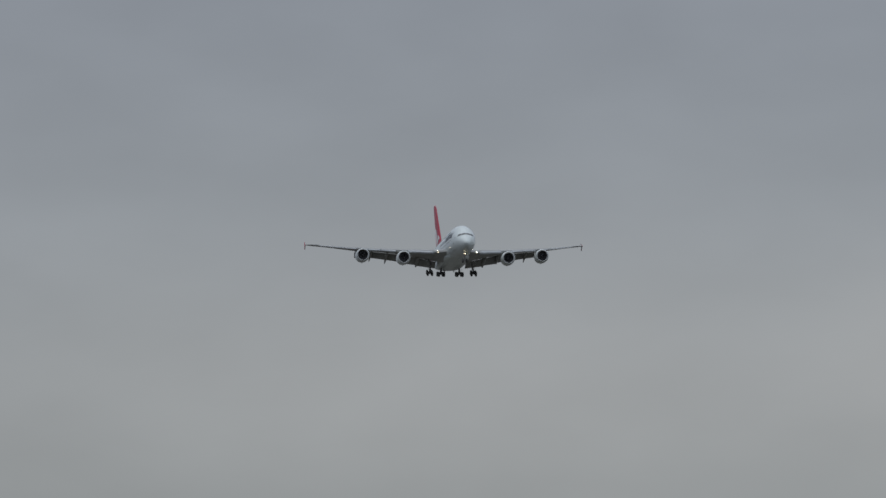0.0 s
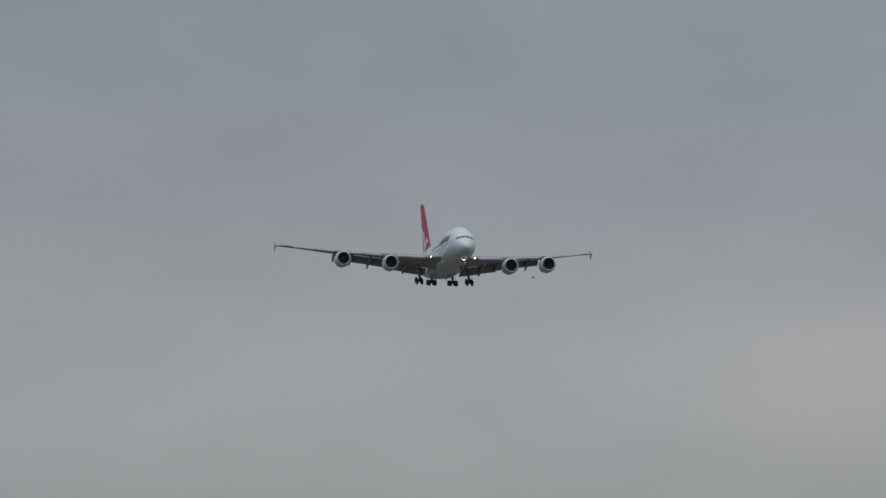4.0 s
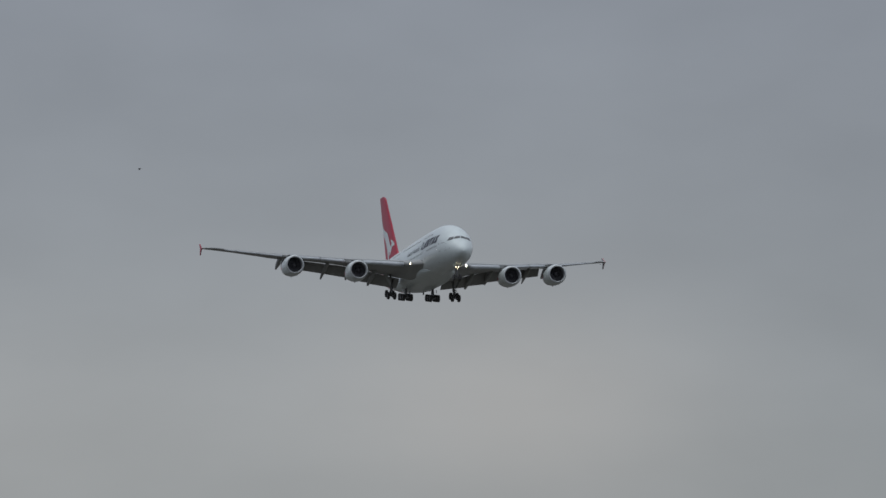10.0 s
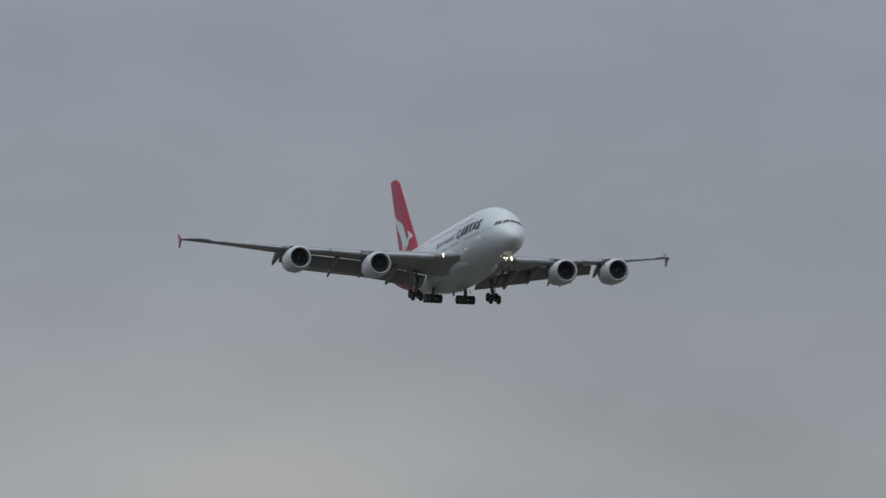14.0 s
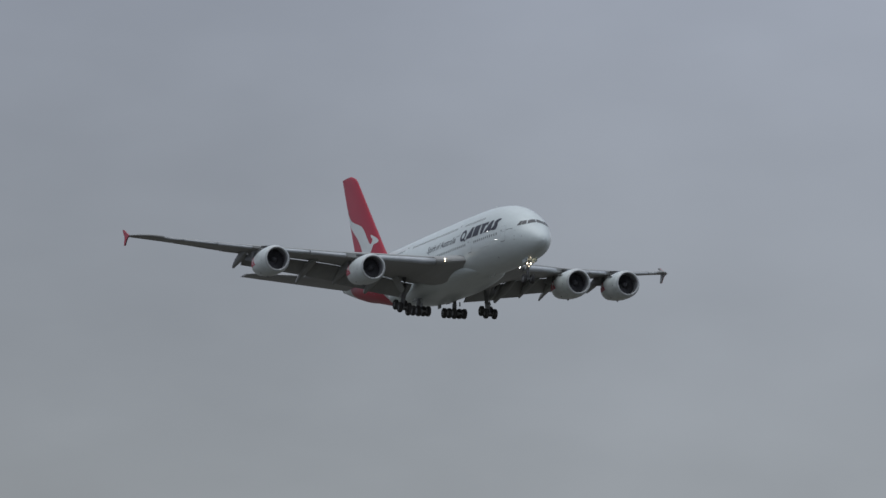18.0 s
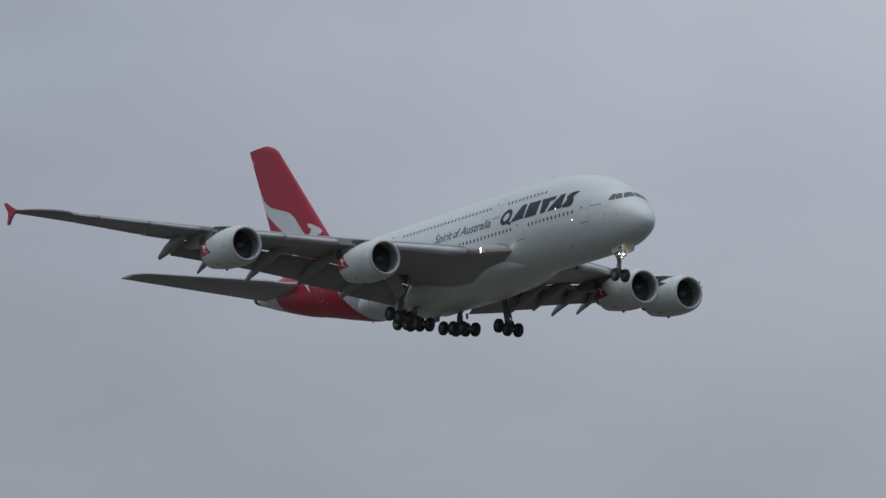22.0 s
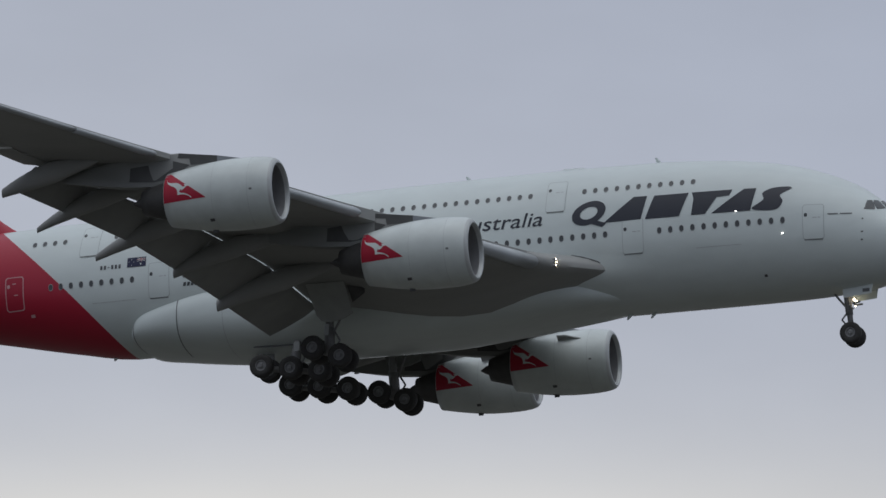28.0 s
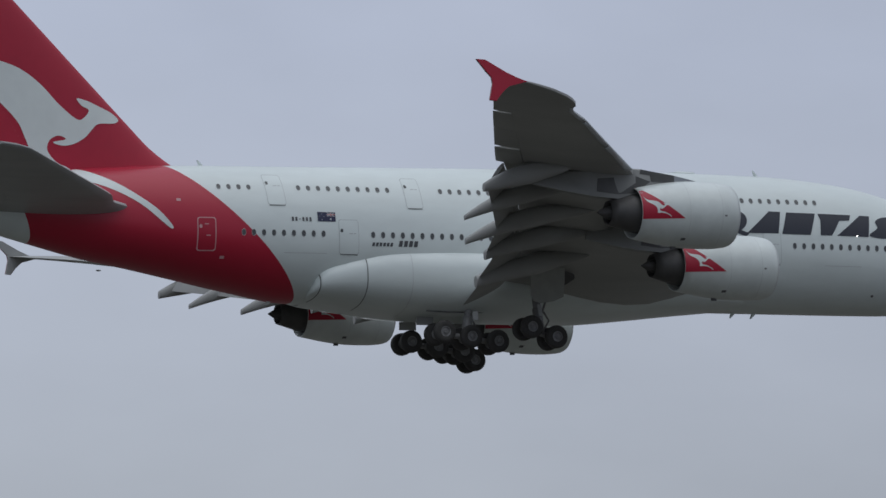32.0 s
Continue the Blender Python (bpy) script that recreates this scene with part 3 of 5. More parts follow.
def engine_at(x, y, z, le):
    """An engine with its inlet centre at (x, y, z); le: how far aft and above the wing's nose lies."""
    eng = part("engine", revolve([(s, COWL_OUT(s)) for s in (0.17, 0.28, 0.4, 0.6, 0.9, 1.3, 1.8, 2.3, 2.8, 3.4, 4.0, 4.6, 5.1, 5.6, 6.15)] + [(6.12, 1.40), (5.2, 1.42), (4.0, 1.45)], (x, y, z), n=48), COWL, airliner, "white rounded engine nacelle")
    part("inlet_lip", revolve([(0.18, COWL_OUT(0.18) + 0.003), (0.12, COWL_OUT(0.12)), (0.05, COWL_OUT(0.05)), (0.0, 1.575), (-0.02, 1.53), (0.02, 1.48), (0.1, 1.44), (0.22, 1.41)], (x, y, z), n=48), LIP, eng, "bare metal inlet lip")
    part("inlet_duct", revolve([(0.22, 1.41), (0.7, 1.395), (1.2, 1.42), (1.5, 1.45)], (x, y, z), n=40), DUCT, eng)
    part("fan_disc", revolve([(1.62, 1.44), (1.62, 0.02)], (x, y, z), n=36), DARK, eng)
    for i in range(24):
        bm = bmesh.new()
        a = 2 * math.pi * i / 24
        u, v = Vector((0, math.cos(a), math.sin(a))), Vector((0, -math.sin(a), math.cos(a)))
        q = [u * 0.38 + v * 0.03 + Vector((-1.3, 0, 0)), u * 0.38 - v * 0.05 + Vector((-1.55, 0, 0)), u * 1.42 - v * 0.24 + Vector((-1.5, 0, 0)), u * 1.42 + v * 0.02 + Vector((-1.36, 0, 0))]
        vs = [bm.verts.new(Vector((x, y, z)) + p) for p in q] + [bm.verts.new(Vector((x - 0.03, y, z)) + p) for p in q]
        bm.faces.new(vs[:4])
        bm.faces.new(vs[4:])
        for k in range(4):
            bm.faces.new((vs[k], vs[(k + 1) % 4], vs[4 + (k + 1) % 4], vs[4 + k]))
        part("fan_blade", bm, BLADE, eng, smooth=False)
    part("spinner", revolve([(0.75, 0.01), (0.85, 0.14), (1.1, 0.3), (1.4, 0.4), (1.6, 0.42)], (x, y, z), n=24), DARK, eng)
    part("core_cowl", revolve([(4.2, 1.3), (5.6, 1.2), (6.4, 1.05), (7.2, 0.82), (7.7, 0.68), (7.66, 0.62), (7.0, 0.6)], (x, y, z), n=36), HOT, eng, "dark exhaust core cowl")
    part("exhaust_cone", revolve([(6.9, 0.5), (7.5, 0.42), (8.0, 0.24), (8.35, 0.03)], (x, y, z), n=24), HOT, eng)
    part("nozzle_duct", revolve([(4.1, 1.45), (4.15, 1.25)], (x, y, z), n=36), DARK, eng)
    # pylon
    lx, lz = le
    up = [(1.9, 1.92, 0.04), (3.5, 2.24, 0.2), (5.6, 2.56, 0.27), (lx + 0.6, lz + 0.22, 0.32), (lx + 3.0, lz + 0.1, 0.34), (lx + 4.8, lz - 0.1, 0.27), (lx + 6.6, lz - 0.4, 0.06)]
    low = [(1.9, 1.6, 0.04), (3.5, 1.6, 0.2), (5.6, 1.0, 0.27), (7.2, 0.78, 0.32), (8.7, 0.9, 0.31), (10.3, 1.14, 0.22), (lx + 6.6, lz - 0.82, 0.05)]
    rings = []
    for (a, h, w), (b, h2, w2) in zip(up, low):
        rings.append([(x - a, y - w * 0.5, z + h), (x - a, y + w * 0.5, z + h), (x - a, y + w, z + h - 0.1), (x - b, y + w2, z + h2), (x - b, y - w2, z + h2), (x - a, y - w, z + h - 0.1)])
    pylon = sharp(part("pylon", loft(rings), PYLON, eng, "pale grey engine pylon with dark panels"), 50)

    def half(a):
        return float(np.interp(a, [1.9, 3.5, 5.6, 7.2, 8.5], [0.04, 0.2, 0.27, 0.32, 0.34]))

    for s in (-1, 1):
        for name, mat, outline in (("pylon_nose", CAP, [(2.1, 2.0), (3.5, 2.26), (3.5, 1.86)]), ("pylon_panel", PANEL, [(3.5, 2.26), (5.65, 2.55), (5.72, 2.29), (5.06, 2.23), (4.99, 1.86), (3.5, 1.86)]), ("pylon_panel", PANEL, [(5.04, 1.86), (5.97, 2.15), (8.39, 1.95), (8.45, 1.2), (7.1, 1.06), (6.12, 1.16)])):
            pb = bmesh.new()
            rows = [[pb.verts.new((x - a, y + s * (half(a) + d), z + h - 0.03)) for a, h in outline] for d in (-0.03, 0.012)]
            for r in rows:
                pb.faces.new(r)
            for k in range(len(outline)):
                pb.faces.new((rows[0][k], rows[0][k - 1], rows[1][k - 1], rows[1][k]))
            part(name, pb, mat, pylon, smooth=False)
    # strake on the cowl's shoulder
    pb = bmesh.new()
    inb = -1 if y > 0 else 1
    u = Vector((0, inb * 0.82, 0.57))
    loft([[Vector((x - a, y, z)) + u * r + Vector((0, 0, d)) for a, r in ((1.5, 1.86), (2.6, 2.3), (3.1, 2.3), (3.1, 1.86))] for d in (-0.03, 0.03)], True, True, pb)
    part("nacelle_strake", pb, FAIRING, eng, smooth=False)
    bm = bmesh.new()
    box(bm, (x - 3.8, y - 0.06, z - 2.0), (x - 3.5, y + 0.06, z - 1.8))
    part("drain_mast", bm, DARK, eng, smooth=False)
    return eng


ENGINES = [(-22.78, 14.78, -3.25), (-30.46, 25.45, -1.73)]
engines = []
for side in (-1, 1):
    for (x, y, z), le in zip(ENGINES, ((5.3, 2.3), (5.8, 2.36))):
        engines.append((engine_at(x, side * y, z, le), x, side * y, z))

# ---- tail ----
def fin_ring(z, a, b, n=10, grow=0.0):
    lx = 55.72 + (z - 4.3) * 0.965 - 0.22 * max(5.6 - z, 0.0) ** 2
    tx = 67.2 + (z - 4.3) * 0.475
    if z > 16.7:
        lx += (z - 16.7) ** 2 * 1.5
    c = tx - lx
    fr = [a + (b - a) * (0.5 - 0.5 * math.cos(math.pi * i / n)) for i in range(n + 1)]
    return [(-(lx + c * s), foil(s, 0.085) * c + grow, z) for s in fr[::-1]] + [(-(lx + c * s), -foil(s, 0.085) * c - grow, z) for s in fr[1:]]


def fin_y(x, z):
    lx = 55.72 + (z - 4.3) * 0.965
    c = 67.2 + (z - 4.3) * 0.475 - lx
    return foil(min(max((-x - lx) / c, 0.0), 1.0), 0.085) * c


zs = [2.6, 3.6, 4.0, 4.4, 4.8, 5.2, 5.6, 6.2, 8, 10, 12, 14, 16, 16.7, 17.1, 17.4, 17.65]
fin = sharp(part("tail_fin", loft([fin_ring(z, 0, 0.985, 14) for z in zs]), RED, airliner, "tall red tail fin with a white emblem"))
for z0, z1 in ((3.2, 10.6), (10.62, 17.6)):
    sharp(part("rudder", loft([fin_ring(z, 0.70, 0.998, 5, 0.006) for z in spread(z0, z1, 4)]), RED, fin))
for side in (-1, 1):
    def tail_ring(t, a, b, n=8, grow=0.0):
        y = 0.6 + (15.18 - 0.6) * t
        lx = 56.8 + 13.0 * t + max(t - 0.93, 0) ** 2 * 220 + 0.7 * math.exp(-(((t - 0.2) / 0.06) ** 2))
        tx = 68.2 + 5.3 * t
        zz = 0.95 + 1.88 * t
        c = tx - lx
        fr = [a + (b - a) * (0.5 - 0.5 * math.cos(math.pi * i / n)) for i in range(n + 1)]
        return [(-(lx + c * s), side * y, zz + foil(s, 0.09) * c + grow) for s in fr[::-1]] + [(-(lx + c * s), side * y, zz - foil(s, 0.09) * c - grow) for s in fr[1:]]

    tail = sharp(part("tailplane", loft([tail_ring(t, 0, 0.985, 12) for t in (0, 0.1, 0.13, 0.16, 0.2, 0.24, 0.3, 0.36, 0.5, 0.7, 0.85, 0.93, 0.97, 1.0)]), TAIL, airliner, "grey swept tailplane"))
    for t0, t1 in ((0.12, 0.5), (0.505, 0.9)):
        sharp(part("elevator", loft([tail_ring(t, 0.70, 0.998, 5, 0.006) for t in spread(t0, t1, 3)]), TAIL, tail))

# ---- landing gear ----
def wheel(gear, x, y, z, r, w):
    prof = [(-w * 0.44, r * 0.46), (-w * 0.5, r * 0.62), (-w * 0.5, r * 0.8), (-w * 0.42, r * 0.93), (-w * 0.28, r * 0.99), (0, r), (w * 0.28, r * 0.99), (w * 0.42, r * 0.93), (w * 0.5, r * 0.8), (w * 0.5, r * 0.62), (w * 0.44, r * 0.46)]
    part("tyre", revolve(prof, (x, y, z), "y", 28), RUBBER, gear)
    prof = [(-w * 0.46, 0.02), (-w * 0.47, r * 0.14), (-w * 0.3, r * 0.2), (-w * 0.26, r * 0.34), (-w * 0.42, r * 0.40), (-w * 0.43, r * 0.47), (w * 0.43, r * 0.47), (w * 0.42, r * 0.40), (w * 0.26, r * 0.34), (w * 0.3, r * 0.2), (w * 0.47, r * 0.14), (w * 0.46, 0.02)]
    sharp(part("wheel_rim", revolve(prof, (x, y, z), "y", 24), RIM, gear, "pale metal wheel rim"))


def main_gear(y, axles, half, top, label):
    mid = Vector(((axles[0][0] + axles[-1][0]) / 2, y, (axles[0][1] + axles[-1][1]) / 2))
    bm = bmesh.new()
    rod(bm, mid, (top[0], top[1], top[2]), 0.24, 14)
    rod(bm, mid + Vector((0, 0, 0.1)), mid + (Vector(top) - mid) * 0.5, 0.3, 14)
    gear = part("landing_gear", bm, STEEL, airliner, label)
    bm = bmesh.new()
    rod(bm, (axles[0][0], y, axles[0][1]), (axles[-1][0], y, axles[-1][1]), 0.17, 12)
    part("bogie_beam", bm, STEEL, gear)
    for ax, az in axles:
        bm = bmesh.new()
        rod(bm, (ax, y - half, az), (ax, y + half, az), 0.11, 10)
        part("axle", bm, STEEL, gear)
        for s in (-1, 1):
            wheel(gear, ax, y + s * half, az, 0.70, 0.5)
    bm = bmesh.new()
    rod(bm, mid + Vector((0, 0, 0.8)), (top[0] + 1.1, top[1], top[2] - 0.1), 0.07, 8)
    part("drag_brace", bm, STEEL, gear)
    bm = bmesh.new()
    rod(bm, mid + Vector((0.3, 0, 0.25)), mid + Vector((0.62, 0, 0.75)), 0.06, 8)
    rod(bm, mid + Vector((0.62, 0, 0.75)), mid + Vector((0.28, 0, 1.3)), 0.06, 8)
    part("torque_link", bm, STEEL, gear)
    return gear


for side in (-1, 1):
    main_gear(side * 2.63, [(-39.02, -5.98), (-37.27, -6.24), (-35.52, -6.5)], 0.74, (-37.0, side * 2.6, -3.6), "six-wheel body landing gear, lowered")
    gear = main_gear(side * 6.23, [(-34.8, -6.02), (-33.2, -6.6)], 0.62, (-34.1, side * 5.8, -3.3), "four-wheel wing landing gear, lowered and tilted")
    # leg door hanging outboard of the leg, closing the corner below the wing
    rings = []
    for lift in (0.0, 0.05):
        rings.append([(x, side * (7.35 - (-2.5 - z) * 0.52 + lift), z) for x, z in ((-32.75, -2.45), (-32.6, -3.3), (-32.5, -4.12), (-33.1, -4.38), (-33.9, -4.5), (-34.4, -4.4), (-34.65, -4.1), (-34.8, -3.4), (-35.0, -2.45))])
    part("gear_door", loft(rings), GEAR_DOOR, gear, "pale grey leg door", smooth=False)
    # solid dark wedge just ahead of the door, painted as the open bay's shade
    rings = []
    for drop in (0.0, 0.25):
        rings.append([(x, side * y, z + drop) for x, y, z in ((-32.72, 6.95, -2.5), (-32.52, 6.5, -3.5), (-31.75, 6.6, -3.02))])
    part("gear_bay", loft(rings), PANEL, gear, "dark wedge painted as the shade of the open wheel bay", smooth=False)

bm = bmesh.new()
rod(bm, (-5.2, 0, -6.2), (-5.45, 0, -3.4), 0.16, 12)
rod(bm, (-5.3, 0, -5.2), (-5.45, 0, -3.4), 0.21, 12)
nose_gear = part("nose_gear", bm, STEEL, airliner, "twin-wheel nose landing gear, lowered")
for s in (-1, 1):
    wheel(nose_gear, -5.15, s * 0.55, -6.35, 0.62, 0.42)
bm = bmesh.new()
rod(bm, (-5.15, -0.55, -6.35), (-5.15, 0.55, -6.35), 0.1, 10)
part("axle", bm, STEEL, nose_gear)
bm = bmesh.new()
rod(bm, (-5.35, 0.12, -4.9), (-6.1, 0.12, -3.95), 0.06, 8)
rod(bm, (-5.35, -0.12, -4.9), (-6.1, -0.12, -3.95), 0.06, 8)
part("drag_brace", bm, STEEL, nose_gear)


# ---- paint marks and fittings that lie on the skin ----
def wrap(name, shapes, to_place, mat, parent, label="", step=0.3):
    """Lay flat outlines onto a curved surface: to_place turns a flat (u, v) into a place on it."""
    bm = bmesh.new()
    for outline in shapes:
        bm.faces.new([bm.verts.new((u, v, 0)) for u, v in outline])
    bmesh.ops.remove_doubles(bm, verts=bm.verts, dist=1e-4)
    us = [v.co.x for v in bm.verts]
    vs = [v.co.y for v in bm.verts]
    for axis, lo, hi in ((0, min(us), max(us)), (1, min(vs), max(vs))):
        n = int((hi - lo) / step)
        for i in range(1, n + 1):
            co, no = [0, 0, 0], [0, 0, 0]
            co[axis], no[axis] = lo + (hi - lo) * i / (n + 1), 1
            bmesh.ops.bisect_plane(bm, geom=bm.verts[:] + bm.edges[:] + bm.faces[:], plane_co=co, plane_no=no, dist=1e-5)
    for v in bm.verts:
        v.co = to_place(v.co.x, v.co.y)
    return part(name, bm, mat, parent, label)


def on_hull(side, lift):
    return lambda s, z: Vector((-s, side * (skin_y(s, z) + lift), z))


def on_fin(side, lift):
    return lambda s, z: Vector((-s, side * (fin_y(-s, z) + lift), z))


def rounded(s0, s1, z0, z1, r):
    """A rectangle with rounded corners."""
    out = []
    for cx, cz, a0 in ((s1 - r, z1 - r, 0), (s0 + r, z1 - r, 90), (s0 + r, z0 + r, 180), (s1 - r, z0 + r, 270)):
        for k in range(5):
            a = radians(a0 + 22.5 * k)
            out.append((cx + r * math.cos(a), cz + r * math.sin(a)))
    return out


def round_curve(points, n=5):
    """A closed smooth outline through the points."""
    out = []
    m = len(points)
    for i in range(m):
        p0, p1, p2, p3 = (Vector(points[(i + k) % m]) for k in (-1, 0, 1, 2))
        for k in range(n):
            t = k / n
            q = 0.5 * (2 * p1 + (p2 - p0) * t + (2 * p0 - 5 * p1 + 4 * p2 - p3) * t * t + (3 * p1 - 3 * p2 + p3 - p0) * t**3)
            out.append((q.x, q.y))
    return out


def slanted(s0, s1, z0, z1, lean):
    """A block that leans forward; s runs aft."""
    return [(s1, z0), (s0, z0), (s0 - lean, z1), (s1 - lean, z1)]


# doors: aft and forward edge, foot and head
MAIN_DOORS = [(5.93, 7.06, -1.38, 0.60), (16.24, 17.41, -1.36, 0.62), (29.6, 30.8, -1.38, 0.62), (44.55, 45.77, -1.40, 0.64), (53.64, 54.69, -1.31, 0.58)]
UPPER_DOORS = [(20.85, 21.95, 1.52, 3.46), (40.16, 41.2, 1.52, 3.46), (49.04, 50.15, 1.52, 3.46)]
for side in (-1, 1):
    for i, (s0, s1, z0, z1) in enumerate(MAIN_DOORS + UPPER_DOORS):
        red_one = i == 4
        wrap("door_outline", [rounded(s0 - (0.06 if red_one else 0.035), s1 + (0.06 if red_one else 0.035), z0 - (0.06 if red_one else 0.035), z1 + (0.06 if red_one else 0.035), 0.16)], on_hull(side, 0.006), PALE_RED if red_one else DOOR_SEAM, fuselage)
        wrap("door", [rounded(s0, s1, z0, z1, 0.14)], on_hull(side, 0.016), RED if red_one else WHITE, fuselage, "red cabin door, closed" if red_one else "white cabin door, closed")
        wrap("door_window", [rounded(s1 - 0.24, s1 - 0.06, z0 + 1.28, z0 + 1.5, 0.07)], on_hull(side, 0.024), PALE_RED if red_one else GLASS, fuselage)
        if red_one:
            wrap("door_placard", [rounded(s0 + 0.42, s0 + 0.66, z0 + 1.5, z0 + 1.56, 0.015), rounded(s0 + 0.3, s0 + 0.55, z0 + 0.82, z0 + 0.88, 0.015)], on_hull(side, 0.024), PALE_RED, fuselage)
        else:
            wrap("door_sill", [rounded(s0 + 0.04, s1 - 0.04, z0 - 0.075, z0 - 0.03, 0.02)], on_hull(side, 0.03), SEAM, fuselage)
            wrap("door_placard", [rounded(s0 + 0.15, s0 + 0.3, z0 + 1.2, z0 + 1.24, 0.015), rounded(s0 + 0.36, s0 + 0.6, z0 + 1.2, z0 + 1.24, 0.015)], on_hull(side, 0.024), FRAME, fuselage)

# cabin windows, all on one small mesh
bm = bmesh.new()
oval = [(0.128 * math.copysign(abs(math.cos(a)) ** 0.9, math.cos(a)), 0.19 * math.copysign(abs(math.sin(a)) ** 0.9, math.sin(a))) for a in (2 * math.pi * k / 14 for k in range(14))]
loft([[(x * k, y * k, h) for x, y in oval] for k, h in ((1.12, 0.0), (1.08, 0.02), (1.0, 0.022), (0.95, 0.008))], True, True, bm)
pane = bpy.data.meshes.new("cabin_window")
bmesh.ops.recalc_face_normals(bm, faces=bm.faces)
for f in bm.faces:
    c = f.calc_center_median()
    f.material_index = 0 if abs(c.x) < 0.1 and abs(c.y) < 0.1 else 1
bm.to_mesh(pane)
bm.free()
pane.materials.append(GLASS)
pane.materials.append(FRAME)


def window_row(start, count, pitch, z):
    for side in (-1, 1):
        for k in range(count):
            s = start + k * pitch
            p = on_hull(side, -0.004)(s, z)
            e = 0.05
            along = on_hull(side, 0)(s - e, z) - on_hull(side, 0)(s + e, z)
            up = on_hull(side, 0)(s, z + e) - on_hull(side, 0)(s, z - e)
            along.normalize()
            up.normalize()
            out = along.cross(up) if side < 0 else up.cross(along)
            out.normalize()
            x = up.cross(out)
            m = Matrix((x, up, out)).transposed().to_4x4()
            m.translation = p
            ob = new("cabin_window", pane)
            ob.parent = fuselage
            ob.matrix_basis = m


window_row(13.42, 11, 0.634, 2.64)
window_row(22.95, 26, 0.634, 2.65)
window_row(42.27, 10, 0.640, 2.64)
window_row(51.22, 4, 0.634, 2.60)
window_row(8.2, 12, 0.643, -0.21)
window_row(18.43, 17, 0.642, -0.16)
window_row(32.0, 19, 0.644, -0.22)
window_row(46.8, 9, 0.633, -0.23)


# cockpit panes: (half width, height) pairs, set on the nose
def on_nose(side, lift):
    def place(y, z):
        lo, hi = 0.25, 7.0
        for _ in range(40):
            mid = (lo + hi) / 2
            if TOP(mid) > z and skin_y(mid, z) >= y:
                hi = mid
            else:
                lo = mid
        p = Vector((-hi, side * y, z))
        return p + Vector((0.55, side * 0.45, 0.65)).normalized() * lift
    return place


PANES = [[(0.05, 0.66), (0.62, 0.60), (1.24, 0.42), (0.98, 0.94), (0.5, 1.1), (0.05, 1.14)], [(1.34, 0.42), (1.84, 0.30), (1.66, 0.72), (1.44, 0.94), (1.08, 0.97)], [(1.92, 0.28), (2.27, 0.26), (2.02, 0.62), (1.78, 0.88), (1.54, 0.92)]]
for side in (-1, 1):
    for outline in PANES:
        wrap("cockpit_window", [outline], on_nose(side, 0.02), GLASS, fuselage, "dark cockpit window pane", 0.2)

# large dark lettering on the upper side stands as plain leaning shapes
def ring(s, z, a, b, lean, k):
    outer = [(s + a * math.cos(t) - lean * math.sin(t), z + b * math.sin(t)) for t in (2 * math.pi * i / 40 for i in range(40))]
    inner = [(s + a * k * math.cos(t) - lean * k * math.sin(t), z + b * k * math.sin(t)) for t in (2 * math.pi * i / 40 for i in range(40))]
    return [[outer[i], outer[(i + 1) % 40], inner[(i + 1) % 40], inner[i]] for i in range(40)]


def title(side):
    def at(s):
        return s if side < 0 else 28.1 - s

    def flip(shapes):
        return [[(at(s), z) for s, z in o] for o in shapes]

    shapes = ring(19.4, 1.22, 0.95, 0.74, 0.25, 0.52)
    wrap("title_ring", flip(shapes), on_hull(side, 0.02), INK, fuselage, "dark navy leaning ring", 0.35)
    wrap("title_bar", flip([[(19.45, 0.62), (18.6, 0.30), (18.35, 0.52), (19.1, 0.78)]]), on_hull(side, 0.024), INK, fuselage)
    for outline in ([(18.5, 0.54), (17.1, 0.54), (16.35, 0.55), (16.02, 1.96), (16.8, 1.98)], [(16.1, 0.53), (14.12, 0.52), (13.6, 1.92), (15.6, 1.94)], [(13.42, 0.52), (12.62, 0.52), (11.95, 1.5), (11.25, 1.54), (11.08, 1.9), (13.42, 1.92), (13.3, 1.52)], [(12.25, 0.52), (10.02, 0.50), (9.72, 1.87), (10.42, 1.89)]):
        wrap("title_block", flip([outline]), on_hull(side, 0.02), INK, fuselage, "dark navy leaning letter block", 0.35)
    wrap("title_block", flip([round_curve([(9.95, 0.62), (9.2, 0.44), (8.5, 0.5), (8.2, 0.95), (8.35, 1.35), (7.72, 1.8), (8.7, 1.84), (9.35, 1.55), (9.3, 1.1)])]), on_hull(side, 0.02), INK, fuselage, "dark navy leaning letter block", 0.35)


title(-1)
title(1)


def words(text, side, s_aft, s_fwd, base, height, mat, name, label, lean=0.2):
    """Readable words along the hull, set from aft to front on the right side and the other way on the left."""
    cu = bpy.data.curves.new(name, "FONT")
    cu.body = text
    cu.shear = lean
    cu.offset = 0.003
    ob = bpy.data.objects.new(name, cu)
    me = bpy.data.meshes.new_from_object(ob)
    bm = bmesh.new()
    bm.from_mesh(me)
    xs = [v.co.x for v in bm.verts]
    ys = [v.co.y for v in bm.verts]
    x0, x1, top = min(xs), max(xs), max(ys)
    place = on_hull(side, 0.02)
    for v in bm.verts:
        k = (v.co.x - x0) / (x1 - x0)
        s = s_aft + (s_fwd - s_aft) * (k if side < 0 else 1 - k)
        v.co = place(s, base + v.co.y / top * height)
    bpy.data.objects.remove(ob)
    bpy.data.curves.remove(cu)
    bpy.data.meshes.remove(me)
    return part(name, bm, mat, fuselage, label)


